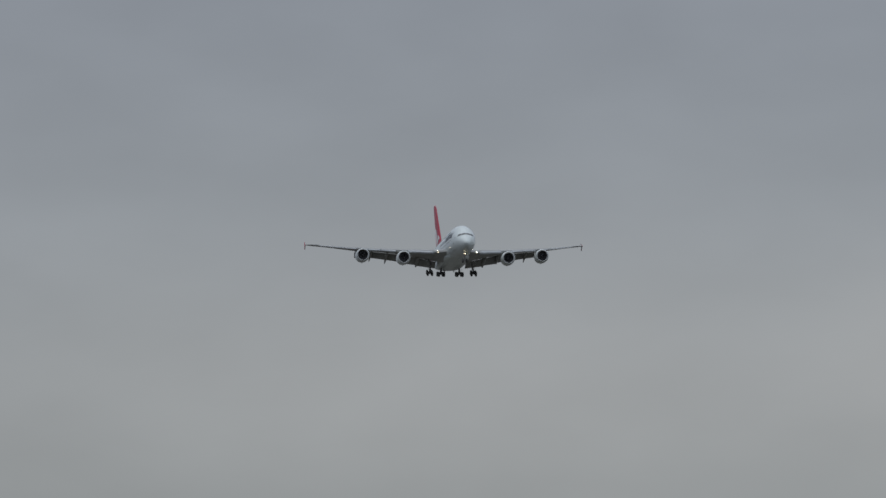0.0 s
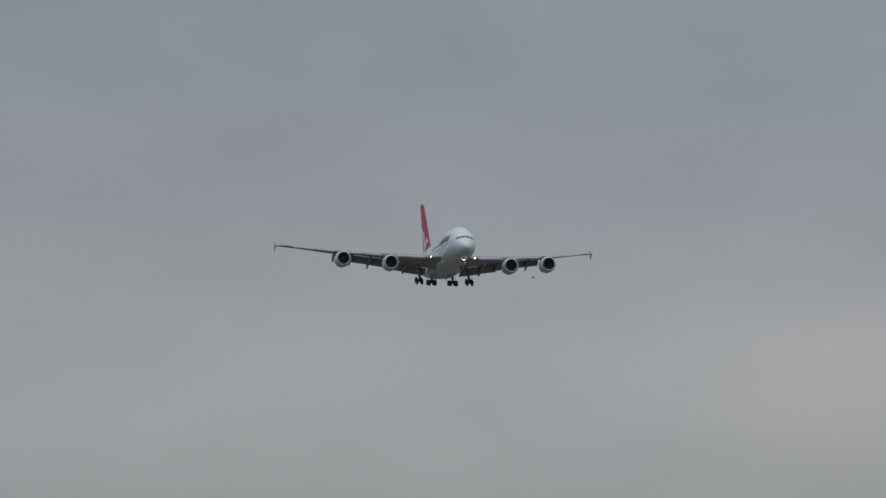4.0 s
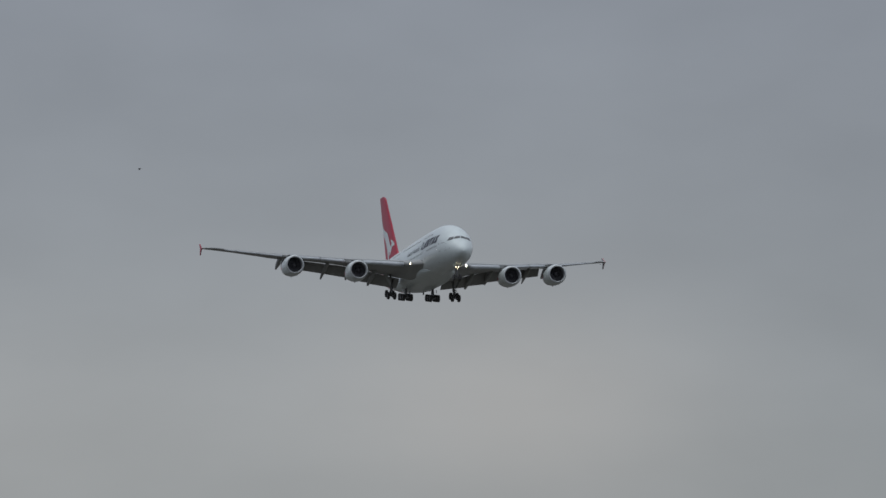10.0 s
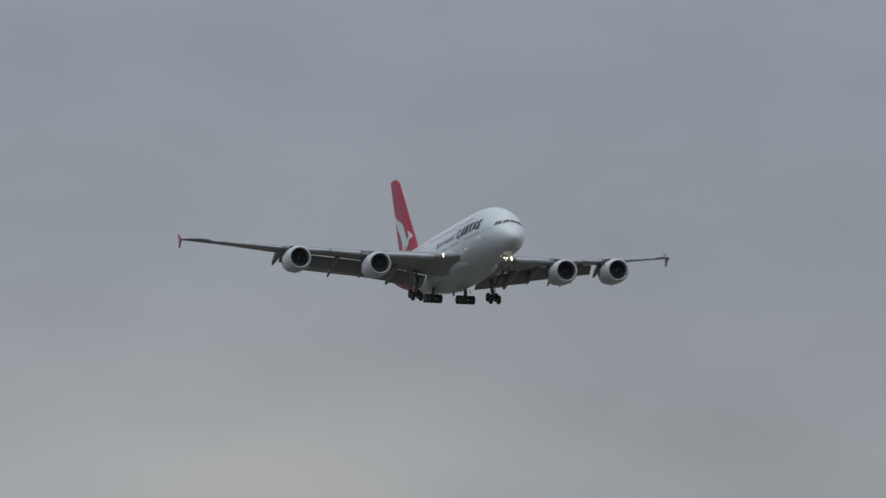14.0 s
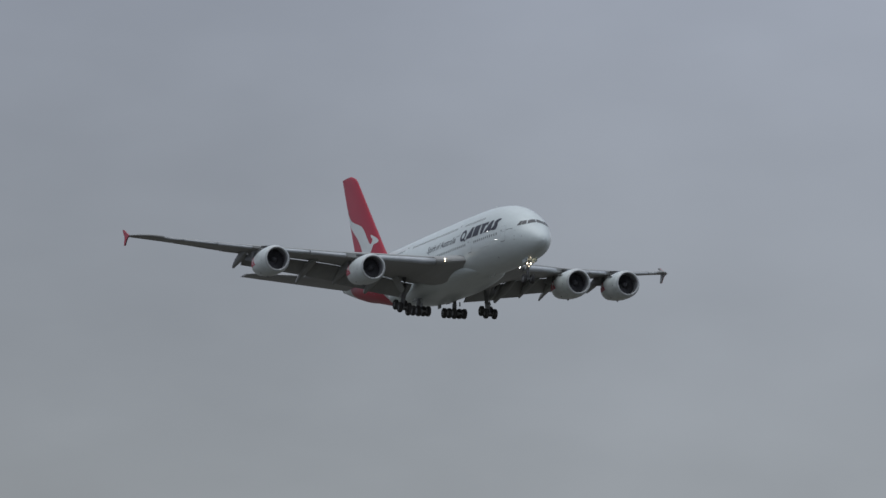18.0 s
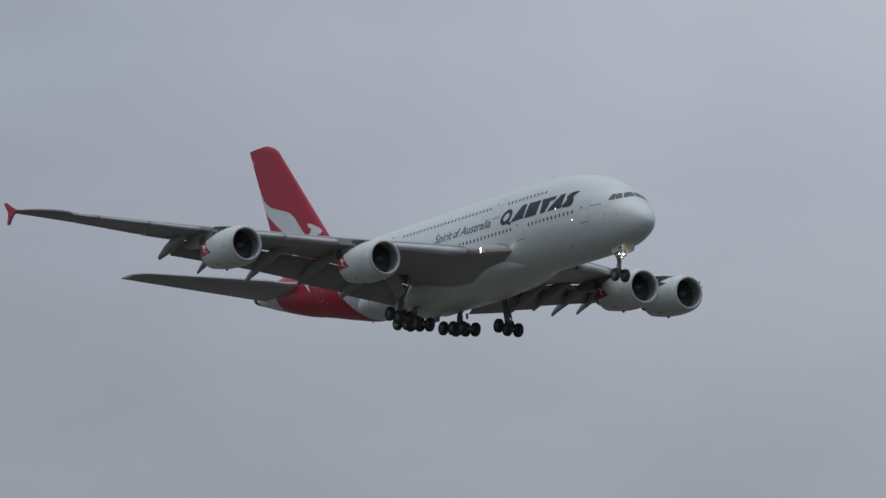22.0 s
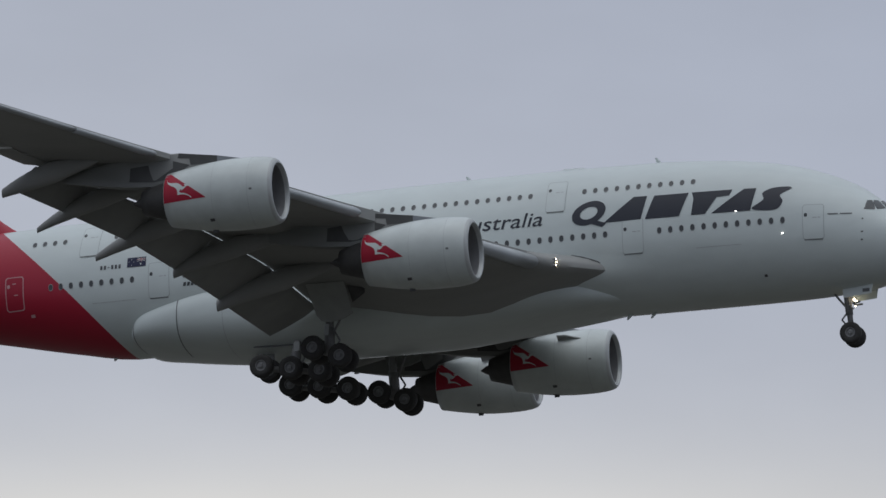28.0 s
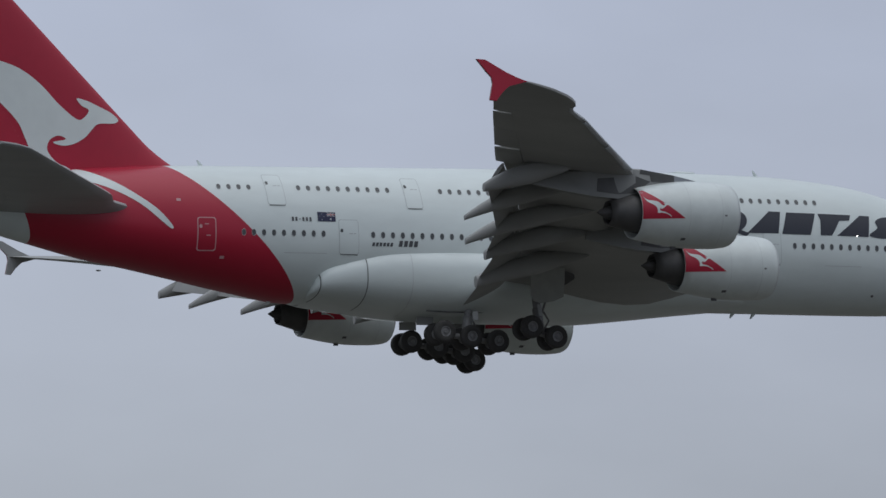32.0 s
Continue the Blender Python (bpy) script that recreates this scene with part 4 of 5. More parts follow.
for side in (-1, 1):
    for word, aft, fwd, base, high in (("Spirit", 32.1, 29.05, 0.72, 0.86), ("of", 28.75, 27.62, 0.72, 0.86), ("Australia", 27.5, 22.12, 0.72, 0.86)):
        if side > 0:
            aft, fwd = 54.22 - fwd, 54.22 - aft
        words(word, side, aft, fwd, base, high, INK, "slogan", "dark navy slanted lettering, " + word)
    place = on_hull(side, 0.02)
    # registration, maker's mark and a name: plain bars
    for k in range(6):
        s = 48.78 - k * 0.225
        wrap("marking_bar", [rounded(s - 0.13, s, 0.52 if k != 2 else 0.62, 0.77 if k != 2 else 0.66, 0.02)], place, BAR, fuselage)
    for k in range(6):
        s = 43.68 - k * 0.235
        wrap("marking_bar", [slanted(s - 0.16, s, -0.90, -0.68, 0.05)], place, BAR, fuselage)
    for k in range(4):
        s = 41.95 - k * 0.33
        wrap("marking_bar", [slanted(s - 0.23, s, -0.90, -0.54, 0.07)], place, BAR, fuselage)
    for s0, s1 in ((5.12, 5.7), (4.36, 5.02)):
        wrap("marking_bar", [rounded(s0, s1, -0.03, 0.04, 0.03)], place, SEAM, fuselage)
    # national flag: blue field, union at the hoist
    wrap("flag", [rounded(45.97, 47.12, 0.53, 1.11, 0.01)], place, FLAG_BLUE, fuselage, "dark blue flag with a red and white cross")
    top = on_hull(side, 0.03)
    wrap("flag_cross", [rounded(45.99, 46.53, 0.93, 0.99, 0.005), rounded(46.23, 46.29, 0.83, 1.09, 0.005)], top, EMBLEM_WHITE, fuselage)
    wrap("flag_saltire", [[(46.0, 1.08), (46.06, 1.08), (46.53, 0.84), (46.47, 0.84)], [(46.47, 1.08), (46.53, 1.08), (46.06, 0.84), (46.0, 0.84)]], on_hull(side, 0.026), EMBLEM_WHITE, fuselage)
    wrap("flag_red_cross", [rounded(46.0, 46.52, 0.945, 0.975, 0.003), rounded(46.245, 46.275, 0.84, 1.08, 0.003)], on_hull(side, 0.036), MARK, fuselage)
    for s, z, r in ((46.28, 0.68, 0.07), (46.85, 0.98, 0.035), (46.72, 0.82, 0.03), (47.0, 0.84, 0.03), (46.85, 0.64, 0.035)):
        wrap("flag_star", [[(s + r * (1 if k % 2 else 0.5) * math.cos(k * math.pi / 7), z + r * (1 if k % 2 else 0.5) * math.sin(k * math.pi / 7)) for k in range(14)]], top, EMBLEM_WHITE, fuselage)
    # small fittings
    for s, z, r in ((3.8, -0.32, 0.05), (3.84, -1.09, 0.06), (3.87, -1.54, 0.06), (2.5, -1.28, 0.06), (9.45, -3.1, 0.09)):
        wrap("probe_port", [rounded(s - r, s + r, z - r * 0.7, z + r * 0.7, r * 0.4)], place, DARK, fuselage)
    for s, z in ((55.79, 1.69), (53.13, -1.72)):
        wrap("service_mark", [rounded(s - 0.13, s + 0.13, z - 0.08, z + 0.08, 0.01)], place, PALE_RED, fuselage)
    wrap("panel_line", [rounded(10.6, 13.2, -1.41, -1.385, 0.008)], place, FRAME, fuselage, step=0.4)
    wrap("panel_line", [rounded(46.6, 49.3, -1.42, -1.395, 0.008)], place, FRAME, fuselage, step=0.4)
    # lit inspection lamps on the side
    for s, z in ((10.84, 0.54), (8.24, -0.95)):
        b2 = bmesh.new()
        bmesh.ops.create_icosphere(b2, subdivisions=2, radius=0.032)
        bmesh.ops.transform(b2, matrix=Matrix.Translation(on_hull(side, 0.02)(s, z)), verts=b2.verts)
        part("side_lamp", b2, LAMP_SMALL, fuselage, "small lit white lamp")

# fairing joints
for side in (-1, 1):
    for s, w in ((44.05, 0.03), (46.9, 0.025), (41.2, 0.012)):
        rings = []
        for d in (-w, w):
            r = []
            for j in range(25):
                a = radians(-82 + 150 * j / 24)
                zc, hz = (F_TOP(s + d) + F_BOT(s + d)) / 2, (F_TOP(s + d) - F_BOT(s + d)) / 2
                c, q = math.cos(a), math.sin(a)
                r.append((-(s + d), side * (F_WID(s + d) * abs(c) ** 0.8 + 0.012), zc + (hz + 0.012) * math.copysign(abs(q) ** 0.8, q)))
            rings.append(r)
        part("fairing_joint", loft(rings, False, False), FRAME if w < 0.02 else SEAM, belly_fairing)

# tail emblem: a flowing white shape on the fin and a blade of it on the hull
EMBLEM = [(71.6, 13.75), (70.5, 12.0), (68.9, 11.0), (66.6, 10.3), (64.8, 9.7), (63.5, 8.8), (62.4, 7.65), (61.25, 6.72), (60.75, 6.85), (60.45, 7.3), (60.9, 7.55), (61.2, 7.98), (60.6, 7.88), (59.9, 7.6), (59.0, 7.2), (58.55, 6.8), (58.85, 6.55), (59.85, 6.48), (60.3, 6.1), (60.75, 5.62), (61.5, 5.2), (62.2, 5.1), (62.75, 5.3), (61.95, 5.48), (62.4, 5.7), (62.95, 5.42), (63.1, 4.8), (62.55, 4.1), (61.8, 3.75), (61.6, 3.3), (64.0, 3.3), (64.12, 4.5), (64.5, 5.6), (65.05, 6.65), (66.6, 8.15), (68.2, 9.2), (70.15, 10.75)]
BLADE_UP = [(64.2, 3.4), (63.6, 3.5), (62.5, 3.63), (61.4, 3.68), (59.5, 2.78), (57.5, 1.4), (56.7, 0.65), (56.22, 0.0), (56.55, 0.05)]
BLADE_LOW = [(58.2, 1.44), (60.1, 2.45), (62.1, 3.0), (63.6, 3.15), (64.0, 3.35)]
for side in (-1, 1):
    wrap("tail_emblem", [round_curve(EMBLEM, 4)], on_fin(side, 0.024), EMBLEM_WHITE, fin, "white flowing animal-shaped emblem", 0.8)
    wrap("tail_stripe", [round_curve(BLADE_UP + BLADE_LOW, 4)], on_hull(side, 0.018), EMBLEM_WHITE, fuselage, "white curved blade on the red hull", 0.15)
    wrap("rudder_mark", [rounded(72.45, 72.75, 16.1, 16.5, 0.05)], on_fin(side, 0.03), PALE_RED, fin)

# red triangle with a white curl on each side of every cowl
def small(p):
    """The tail emblem's outline brought down to the cowl's size."""
    u, v = 71.6 - p[0], 13.75 - p[1]
    return (6.0 - 0.1112 * u + 0.0110 * v, 0.85 + 0.0171 * u - 0.1085 * v)


for eng, x, y, z in engines:
    for side in (-1, 1):
        def on_cowl(lift, x=x, y=y, z=z, side=side):
            return lambda a, h: Vector((x - a, y + side * (cowl_y(a, h) + lift), z + h))
        wrap("cowl_emblem", [[(6.12, 1.38), (6.12, -0.5), (3.62, -0.46)]], on_cowl(0.012), RED, eng, "red triangle on the cowl", 0.25)
        wrap("cowl_emblem_curl", [round_curve([small(p) for p in EMBLEM], 2), round_curve([small(p) for p in BLADE_UP + BLADE_LOW], 2)], on_cowl(0.02), EMBLEM_WHITE, eng, "white flowing emblem on the cowl", 0.3)
        wrap("cowl_latch", [rounded(3.35, 3.62, -1.62, -1.5, 0.02)], on_cowl(0.01), DARK, eng)
        wrap("cowl_vent", [rounded(1.0, 1.16, -0.3, -0.2, 0.03)], on_cowl(0.01), SEAM, eng)

LEFT_WING = [e.name for e, x, y, z in engines if y > 0] + [o.name for o in airliner.children if o.name.startswith("wing") and o.data.vertices[0].co.y > 0]

# lamps: landing lights in the wing roots, taxi lights on the nose leg, tip lights
for side in (-1, 1):
    for k in range(3):
        b2 = bmesh.new()
        c = (-20.84 - 0.03 * abs(k - 1), side * 5.38, -2.13 + 0.18 * k)
        bmesh.ops.create_icosphere(b2, subdivisions=2, radius=0.04)
        bmesh.ops.transform(b2, matrix=Matrix.Translation((c[0] + 0.03, c[1], c[2])), verts=b2.verts)
        part("landing_light", b2, LAMP_AMBER, airliner, "lit landing light in the wing root")
        part("lamp_reflector", revolve([(0.13, 0.086), (0.15, 0.06), (0.16, 0.01)], c, n=20), LAMP, airliner)
        part("lamp_housing", revolve([(0.0, 0.088), (0.0, 0.094), (0.4, 0.094), (0.4, 0.02), (0.2, 0.02), (0.17, 0.087), (0.0, 0.088)], c, n=20), FAIRING, airliner)
    b2 = bmesh.new()
    bmesh.ops.create_icosphere(b2, subdivisions=2, radius=0.09)
    bmesh.ops.transform(b2, matrix=Matrix.Translation((-46.3, side * 37.75, 2.83)) @ Matrix.Diagonal((2.2, 1.2, 0.7, 1)), verts=b2.verts)
    part("tip_light", b2, SLAT, airliner, "clear wing-tip light cover")
for y, z, r, m in ((-0.24, -4.38, 0.075, LAMP_AMBER), (0.24, -4.38, 0.075, LAMP_AMBER), (0.0, -4.72, 0.04, LAMP_AMBER)):
    b2 = bmesh.new()
    bmesh.ops.create_icosphere(b2, subdivisions=2, radius=r)
    bmesh.ops.transform(b2, matrix=Matrix.Translation((-4.95, y, z)), verts=b2.verts)
    part("taxi_light", b2, m, nose_gear, "lit warm taxi light")

# nose gear doors, steering parts
for side in (-1, 1):
    b2 = bmesh.new()
    prof = [(-3.75, -3.62), (-5.5, -3.8), (-5.45, -4.34), (-3.85, -4.2)]
    loft([[(x, side * y0, z) for x, z in prof] for y0 in (0.66, 0.70)], True, True, b2)
    part("nose_gear_door", b2, WHITE, nose_gear, "white open nose gear door", smooth=False)
    wrap_bar = bmesh.new()
    box(wrap_bar, (-4.35, side * 0.705 - 0.004, -4.1), (-3.95, side * 0.705 + 0.004, -3.9))
    part("door_marking", wrap_bar, SEAM, nose_gear, smooth=False)
    b2 = bmesh.new()
    rod(b2, (-5.35, 0, -4.7), (-5.15, side * 0.42, -4.75), 0.05, 8)
    rod(b2, (-5.05, side * 0.2, -4.6), (-4.6, side * 0.34, -4.55), 0.06, 8)
    part("steering_actuator", b2, STEEL, nose_gear)
b2 = bmesh.new()
rod(b2, (-5.4, 0, -5.0), (-5.75, 0, -5.45), 0.05, 8)
rod(b2, (-5.75, 0, -5.45), (-5.3, 0, -6.0), 0.05, 8)
part("torque_link", b2, STEEL, nose_gear)

# aerials
for x, z, h, lean in ((-16.0, 4.58, 0.42, 0.22), (-27.3, 4.6, 0.34, 0.2), (-53.2, 4.18, 0.36, 0.2), (-17.95, -4.02, -0.34, 0.2), (-16.5, -4.02, -0.36, 0.24), (-49.0, -3.9, -0.22, 0.12)):
    b2 = bmesh.new()
    loft([[(x + 0.16, 0, z), (x, 0.03, z), (x - 0.2, 0, z), (x, -0.03, z)], [(x + 0.02 - lean, 0, z + h), (x - lean - 0.03, 0.012, z + h), (x - lean - 0.1, 0, z + h), (x - lean - 0.03, -0.012, z + h)]], True, True, b2)
    part("aerial", b2, WHITE, airliner, smooth=False)
b2 = bmesh.new()
loft([[(-20.0, 0.0, 4.6), (-20.0, 0.01, 4.6), (-20.0, 0.01, 4.61), (-20.0, 0, 4.61)], [(-20.5, -0.3, 4.6), (-20.5, 0.3, 4.6), (-20.5, 0.2, 4.76), (-20.5, -0.2, 4.76)], [(-21.6, -0.3, 4.6), (-21.6, 0.3, 4.6), (-21.6, 0.2, 4.78), (-21.6, -0.2, 4.78)], [(-22.4, 0.0, 4.6), (-22.4, 0.01, 4.6), (-22.4, 0.01, 4.62), (-22.4, 0, 4.62)]], True, True, b2)
part("aerial_dome", b2, WHITE, airliner)
# bare metal end of the tail cone
part("tail_end", loft([[(p[0], p[1] * 1.012, 1.78 + (p[2] - 1.78) * 1.012) for p in (hull(s, 2 * math.pi * i / 40) for i in range(40))] for s in (70.62, 70.95, 71.3)]), PANEL, airliner, "grey metal end of the tail cone")
# exhaust of the tail unit
part("tail_exhaust", revolve([(71.25, 0.62), (71.45, 0.6), (71.7, 0.52), (71.72, 0.44), (71.3, 0.4)], (0, 0, 1.8), n=24), DARK, airliner, "dark exhaust ring in the tail cone")
# gear doors and braces
for side in (-1, 1):
    for x0, x1, y0, y1, z0, z1, mt in ((-33.95, -34.2, 6.6, 6.9, -5.3, -4.6, FRAME), (-36.75, -37.1, 3.3, 3.75, -5.25, -4.7, FRAME)):
        b2 = bmesh.new()
        loft([[(x0, side * y0, z0), (x1, side * y0, z0), (x1, side * (y0 + 0.05), z0), (x0, side * (y0 + 0.05), z0)], [(x0, side * (y1 - 0.5), z1), (x1, side * (y1 - 0.5), z1), (x1, side * (y1 - 0.45), z1), (x0, side * (y1 - 0.45), z1)]], True, True, b2)
        part("gear_leg_door", b2, mt, airliner, "pale gear leg door", smooth=False)
    b2 = bmesh.new()
    box(b2, (-40.0, side * 1.35 - 0.04, -5.35), (-38.9, side * 1.35 + 0.04, -4.85))
    part("gear_bay_door", b2, FAIRING, airliner, smooth=False)
    # raised dark strip painted as the shade in the open gear bay's slot
    b2 = bmesh.new()
    loft([[(x, side * (y + dy), z + dz) for dy, dz in ((0.0, -h), (0.06, -h), (0.06, h), (0.0, h))] for x, y, z, h in ((-36.0, 2.42, -4.62, 0.04), (-36.8, 2.46, -4.6, 0.1), (-38.9, 2.46, -4.6, 0.1), (-39.8, 2.42, -4.62, 0.03))], True, True, b2)
    part("gear_bay_gap", b2, DARK, belly_fairing, smooth=False)

# ---- a bird that crosses the view ----
bird = tagged(new("bird"), "small dark bird flying far off against cloud", "bird")
b2 = bmesh.new()
rings = []
for k in range(9):
    t = k / 8
    r = 0.055 * math.sin(math.pi * (0.08 + 0.9 * t)) + 0.004
    rings.append([(0.2 - 0.42 * t, r * math.cos(a), r * math.sin(a) + 0.01 * t) for a in (2 * math.pi * j / 10 for j in range(10))])
part("body", loft(rings), FEATHER, bird)
b2 = bmesh.new()
loft([[(-0.18, -0.03, 0.0), (-0.18, 0.03, 0.0), (-0.18, 0.03, 0.012), (-0.18, -0.03, 0.012)], [(-0.36, -0.08, 0.0), (-0.36, 0.08, 0.0), (-0.36, 0.08, 0.006), (-0.36, -0.08, 0.006)]], True, True, b2)
part("tail", b2, FEATHER, bird, smooth=False)
b2 = bmesh.new()
rod(b2, (0.2, 0, 0), (0.26, 0, -0.005), 0.016, 6, 0.003)
part("beak", b2, FEATHER, bird)
bird_wings = []
for side in (-1, 1):
    b2 = bmesh.new()
    loft([[(0.1, side * 0.03, 0.015), (-0.1, side * 0.03, 0.01), (-0.1, side * 0.03, 0.02), (0.1, side * 0.03, 0.035)], [(0.12, side * 0.22, 0.015), (-0.1, side * 0.22, 0.01), (-0.1, side * 0.22, 0.018), (0.12, side * 0.22, 0.03)], [(0.02, side * 0.46, 0.012), (-0.08, side * 0.46, 0.01), (-0.08, side * 0.46, 0.014), (0.02, side * 0.46, 0.018)]], True, True, b2)
    bird_wings.append((side, part("wing", b2, FEATHER, bird)))

# dark joint over the nose of each wing root, cowl joints, door steps
for side in (-1, 1):
    b2 = bmesh.new()
    path = [Vector(wing_point(y, s, side, 1)) + Vector((0, side * 0.01, 0.01)) for y, s in ((3.22, 0.0005), (3.32, 0.006), (3.42, 0.016), (3.52, 0.032), (3.6, 0.055), (3.66, 0.085))]
    for p, q in zip(path, path[1:]):
        rod(b2, p, q, 0.035, 6)
    part("root_joint", b2, SEAM, airliner)
for eng, x, y, z in engines:
    for a in (1.28, 3.3):
        part("cowl_joint", revolve([(a - 0.006, COWL_OUT(a) + 0.003), (a + 0.006, COWL_OUT(a) + 0.003)], (x, y, z), n=48), FRAME, eng)


# the left wing flexes up a little more than the right one
for ob in [o for o in airliner.children_recursive if o.type == "MESH" and o.data.users == 1]:
    if ob.parent and any(q in (ob.name, ob.parent.name, ob.parent.parent.name if ob.parent.parent else "") for q in LEFT_WING):
        for v in ob.data.vertices:
            k = (max(v.co.y, 0.0) / 40.0) ** 1.5
            v.co.z += 0.6 * k
            v.co.x -= 0.6 * k


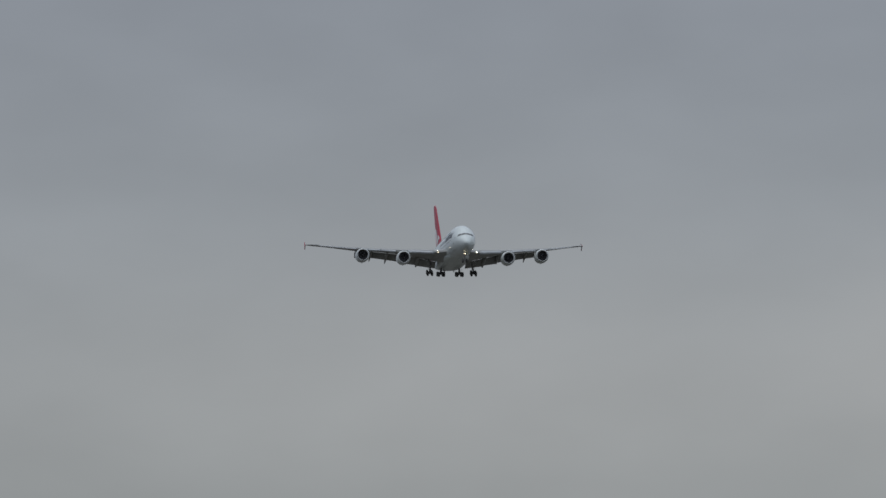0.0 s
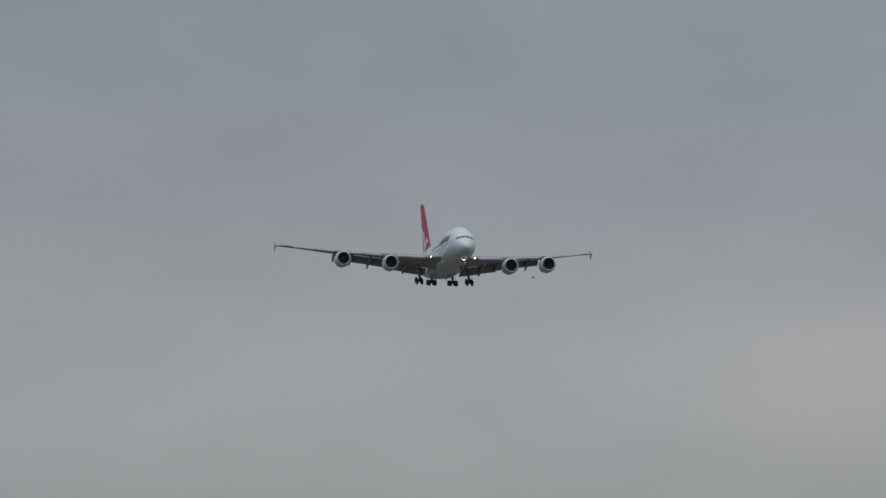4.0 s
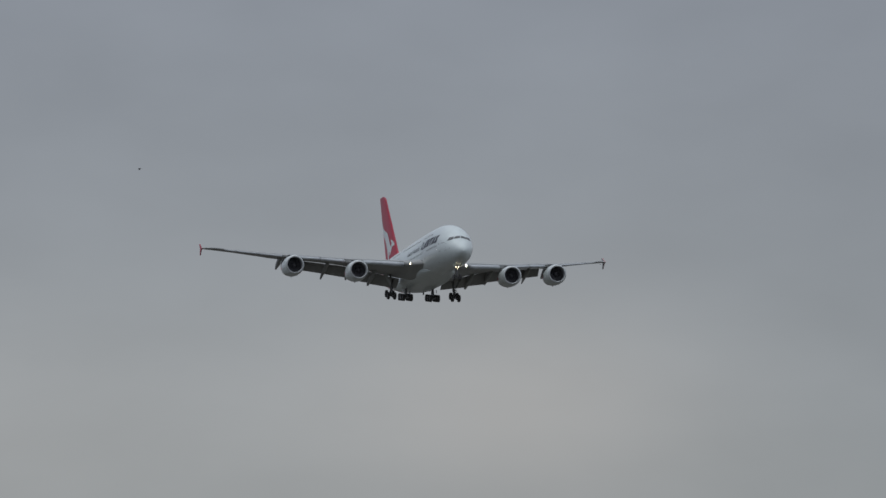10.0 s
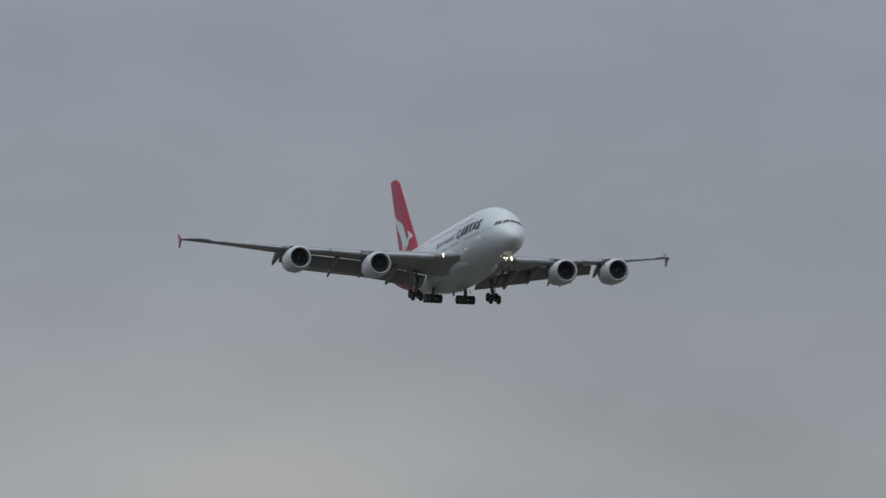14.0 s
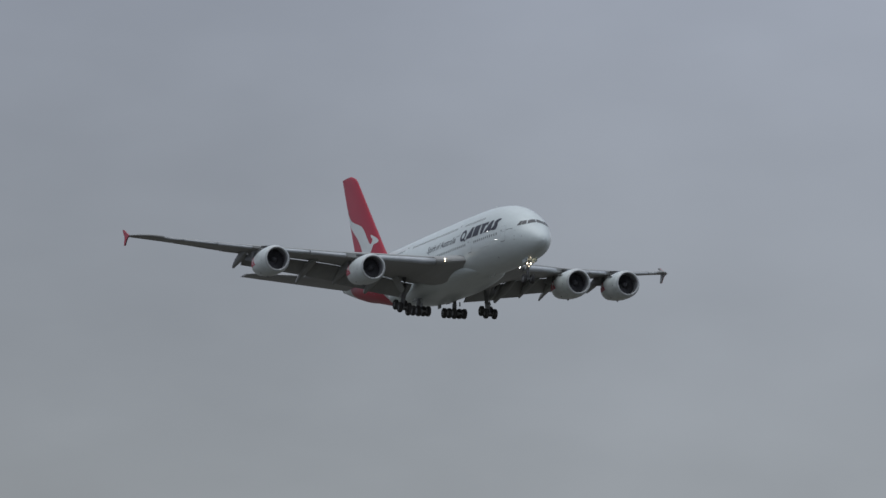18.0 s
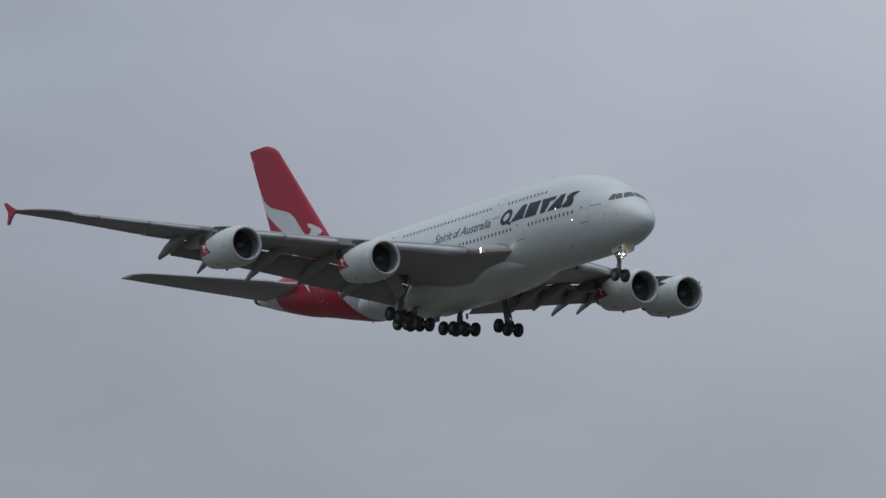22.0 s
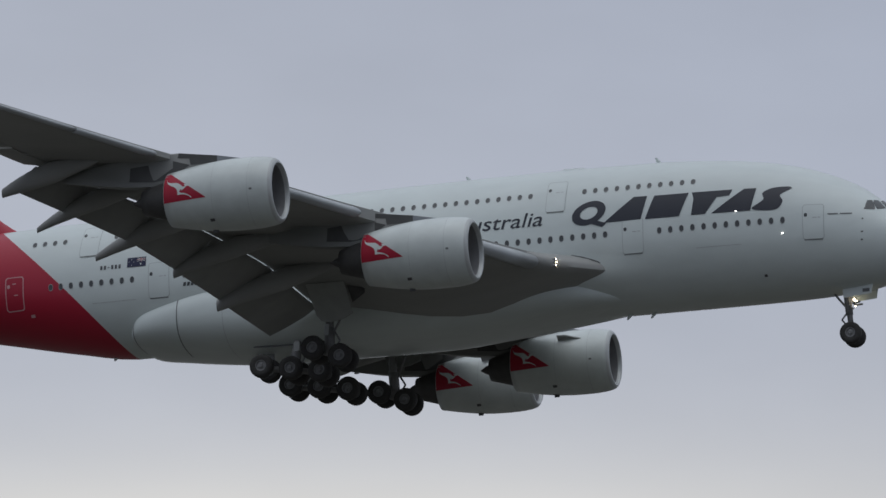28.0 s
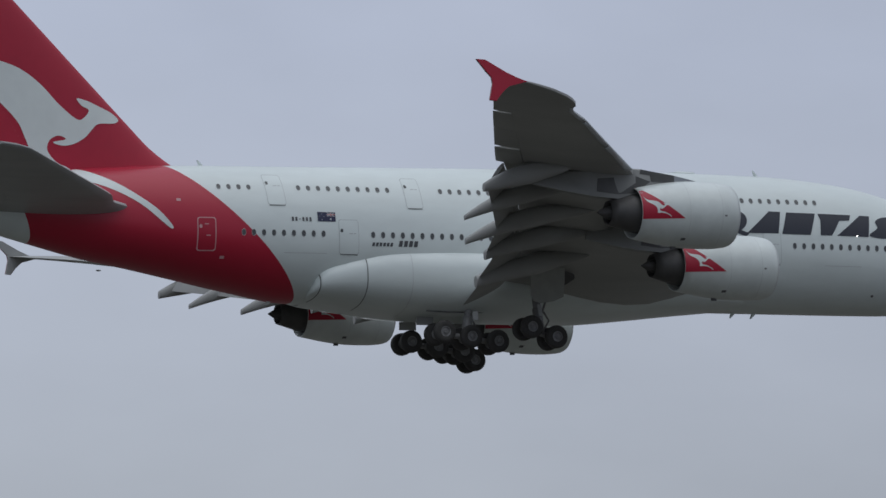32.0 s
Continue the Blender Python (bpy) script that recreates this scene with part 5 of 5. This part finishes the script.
def motions():
    walk(airliner, [
        (0.0, pose(-1591.71, 209.23, 165.20, 0, -1.5, 0)),
        (0.5, pose(-1565.07, 209.42, 162.72, 0, -1.5, 0)),
        (1.0, pose(-1538.46, 209.74, 160.35, 0, -1.5, 0)),
        (1.5, pose(-1511.69, 210.40, 158.19, 0, -1.5, 0)),
        (2.0, pose(-1484.76, 211.64, 156.18, 0, -1.5, 0)),
        (2.5, pose(-1457.58, 213.68, 154.15, 0, -1.5, 0)),
        (3.0, pose(-1429.95, 216.68, 151.89, 0, -1.5, 0)),
        (3.5, pose(-1401.98, 220.72, 149.39, 0, -1.5, 0)),
        (4.0, pose(-1373.93, 225.06, 146.79, 0, -1.5, 0)),
        (4.5, pose(-1345.87, 229.45, 144.22, 0, -1.5, 0)),
        (5.0, pose(-1317.80, 233.85, 141.66, 0, -1.5, 0)),
        (5.5, pose(-1289.76, 238.09, 139.15, 0, -1.5, 0)),
        (6.0, pose(-1261.60, 242.38, 136.67, 0, -1.5, 0)),
        (6.5, pose(-1233.16, 246.15, 134.31, 0, -1.5, 0)),
        (7.0, pose(-1204.63, 248.96, 132.04, 0, -1.5, 0)),
        (7.5, pose(-1176.18, 250.49, 129.88, 0, -1.5, 0)),
        (8.0, pose(-1148.30, 250.56, 127.80, 0, -1.5, 0)),
        (8.5, pose(-1121.01, 249.17, 125.76, 0, -1.5, 0)),
        (9.0, pose(-1094.17, 246.49, 123.67, 0, -1.5, 0)),
        (9.5, pose(-1067.65, 242.93, 121.59, 0, -1.5, 0)),
        (10.0, pose(-1041.45, 239.01, 119.62, 0, -1.5, 0)),
        (10.5, pose(-1015.37, 235.31, 117.89, 0, -1.5, 0)),
        (11.0, pose(-989.04, 232.32, 116.52, 0, -1.5, 0)),
        (11.5, pose(-962.67, 230.41, 115.55, 0, -1.5, 0)),
        (12.0, pose(-936.53, 229.69, 115.04, 0, -1.5, 0)),
        (12.5, pose(-910.62, 230.09, 114.86, 0, -1.5, 0)),
        (13.0, pose(-884.71, 231.37, 114.84, 0, -1.5, 0)),
        (13.5, pose(-858.29, 233.25, 114.63, 0, -1.5, 0)),
        (14.0, pose(-831.39, 235.44, 114.10, 0, -1.5, 0)),
        (14.5, pose(-804.38, 237.73, 113.33, 0, -1.5, 0)),
        (15.0, pose(-796.34, 244.85, 114.47, 0, -1.5, 0)),
        (15.5, pose(-794.32, 259.58, 116.92, 0, -1.5, 0)),
        (16.0, pose(-791.67, 274.49, 119.16, 0, -1.5, 0)),
        (16.5, pose(-781.76, 282.13, 119.61, 0, -1.5, 0)),
        (17.0, pose(-752.11, 284.45, 117.32, 0, -1.5, 0)),
        (17.5, pose(-721.49, 286.93, 114.88, 0, -1.5, 0)),
        (18.0, pose(-690.22, 289.41, 112.20, 0, -1.5, 0)),
        (18.5, pose(-658.66, 291.68, 109.50, 0, -1.5, 0)),
        (19.0, pose(-626.87, 293.46, 107.20, 0, -1.5, 0)),
        (19.5, pose(-594.99, 294.66, 105.57, 0, -1.5, 0)),
        (20.0, pose(-563.29, 295.43, 104.45, 0, -1.5, 0)),
        (20.5, pose(-532.04, 296.02, 103.38, 0, -1.5, 0)),
        (21.0, pose(-501.38, 296.62, 101.88, 0, -1.5, 0)),
        (21.5, pose(-470.93, 297.43, 100.00, 0, -1.5, 0)),
        (22.0, pose(-440.22, 298.35, 98.03, 0, -1.5, 0)),
        (22.5, pose(-408.86, 299.30, 96.31, 0, -1.5, 0)),
        (23.0, pose(-377.09, 300.31, 94.86, 0, -1.5, 0)),
        (23.5, pose(-345.41, 301.40, 93.45, 0, -1.5, 0)),
        (24.0, pose(-314.05, 302.52, 91.85, 0, -1.5, 0)),
        (24.5, pose(-283.04, 303.69, 90.07, 0, -1.5, 0)),
        (25.0, pose(-251.93, 304.82, 88.56, 0, -1.5, 0)),
        (25.5, pose(-220.90, 306.19, 87.16, 0, -1.5, 0)),
        (26.0, pose(-189.88, 307.56, 85.76, 0, -1.5, 0)),
        (26.5, pose(-158.88, 308.99, 84.27, 0, -1.5, 0)),
        (27.0, pose(-127.89, 310.34, 82.94, 0, -1.5, 0)),
        (27.5, pose(-97.10, 311.66, 81.57, 0, -1.5, 0)),
        (28.0, pose(-66.38, 312.87, 79.97, 0, -1.5, 0)),
        (28.5, pose(-35.65, 314.15, 77.79, 0, -1.5, 0)),
        (29.0, pose(-4.98, 315.89, 74.66, 0, -1.5, 0)),
        (29.5, pose(25.76, 318.06, 70.46, 0, -1.5, 0)),
        (30.0, pose(56.58, 320.30, 65.55, 0, -1.5, 0)),
        (30.5, pose(86.94, 322.19, 60.92, 0, -1.5, 0)),
        (31.0, pose(116.72, 323.71, 56.95, -0.2, -1.5, 0)),
        (31.5, pose(145.95, 325.17, 53.42, -0.4, -1.5, 0.1)),
        (32.0, pose(174.90, 326.71, 50.00, -0.5, -1.5, 0.2)),
    ])
    walk(bird, [
        (0.0, pose(-741.19, 159.28, 59.45, 0, 0, -95.0)),
        (1.5, pose(-743.70, 143.01, 65.42, 0, 0, -95.0)),
        (2.0, pose(-744.80, 135.39, 69.11, 0, 0, -95.0)),
        (3.0, pose(-745.75, 128.56, 71.95, 0, 0, -95.0)),
        (6.0, pose(-742.09, 141.07, 85.36, 0, 0, -95.0)),
        (7.0, pose(-741.41, 143.53, 87.23, 0, 0, -95.0)),
        (8.0, pose(-742.00, 140.10, 87.79, 0, 0, -95.0)),
        (9.0, pose(-742.57, 135.39, 90.42, 0, 0, -95.0)),
        (10.0, pose(-743.62, 127.31, 93.42, 0, 0, -95.0)),
        (11.0, pose(-744.42, 117.64, 99.62, 0, 0, -95.0)),
        (14.0, pose(-744.69, 105.77, 113.69, 0, 0, -95.0)),
        (20.0, pose(-745.49, 81.95, 140.48, 0, 0, -95.0)),
        (26.0, pose(-746.65, 55.99, 166.97, 0, 0, -95.0)),
        (32.0, pose(-747.80, 30.02, 193.46, 0, 0, -95.0)),
    ])
    # slow wing beats: each wing swings about its root
    for side, wing in bird_wings:
        walk(wing, [(0.2 * k, pose(0, 0, 0, side * (28 if k % 2 else -18), 0, 0)) for k in range(161)])


motions()
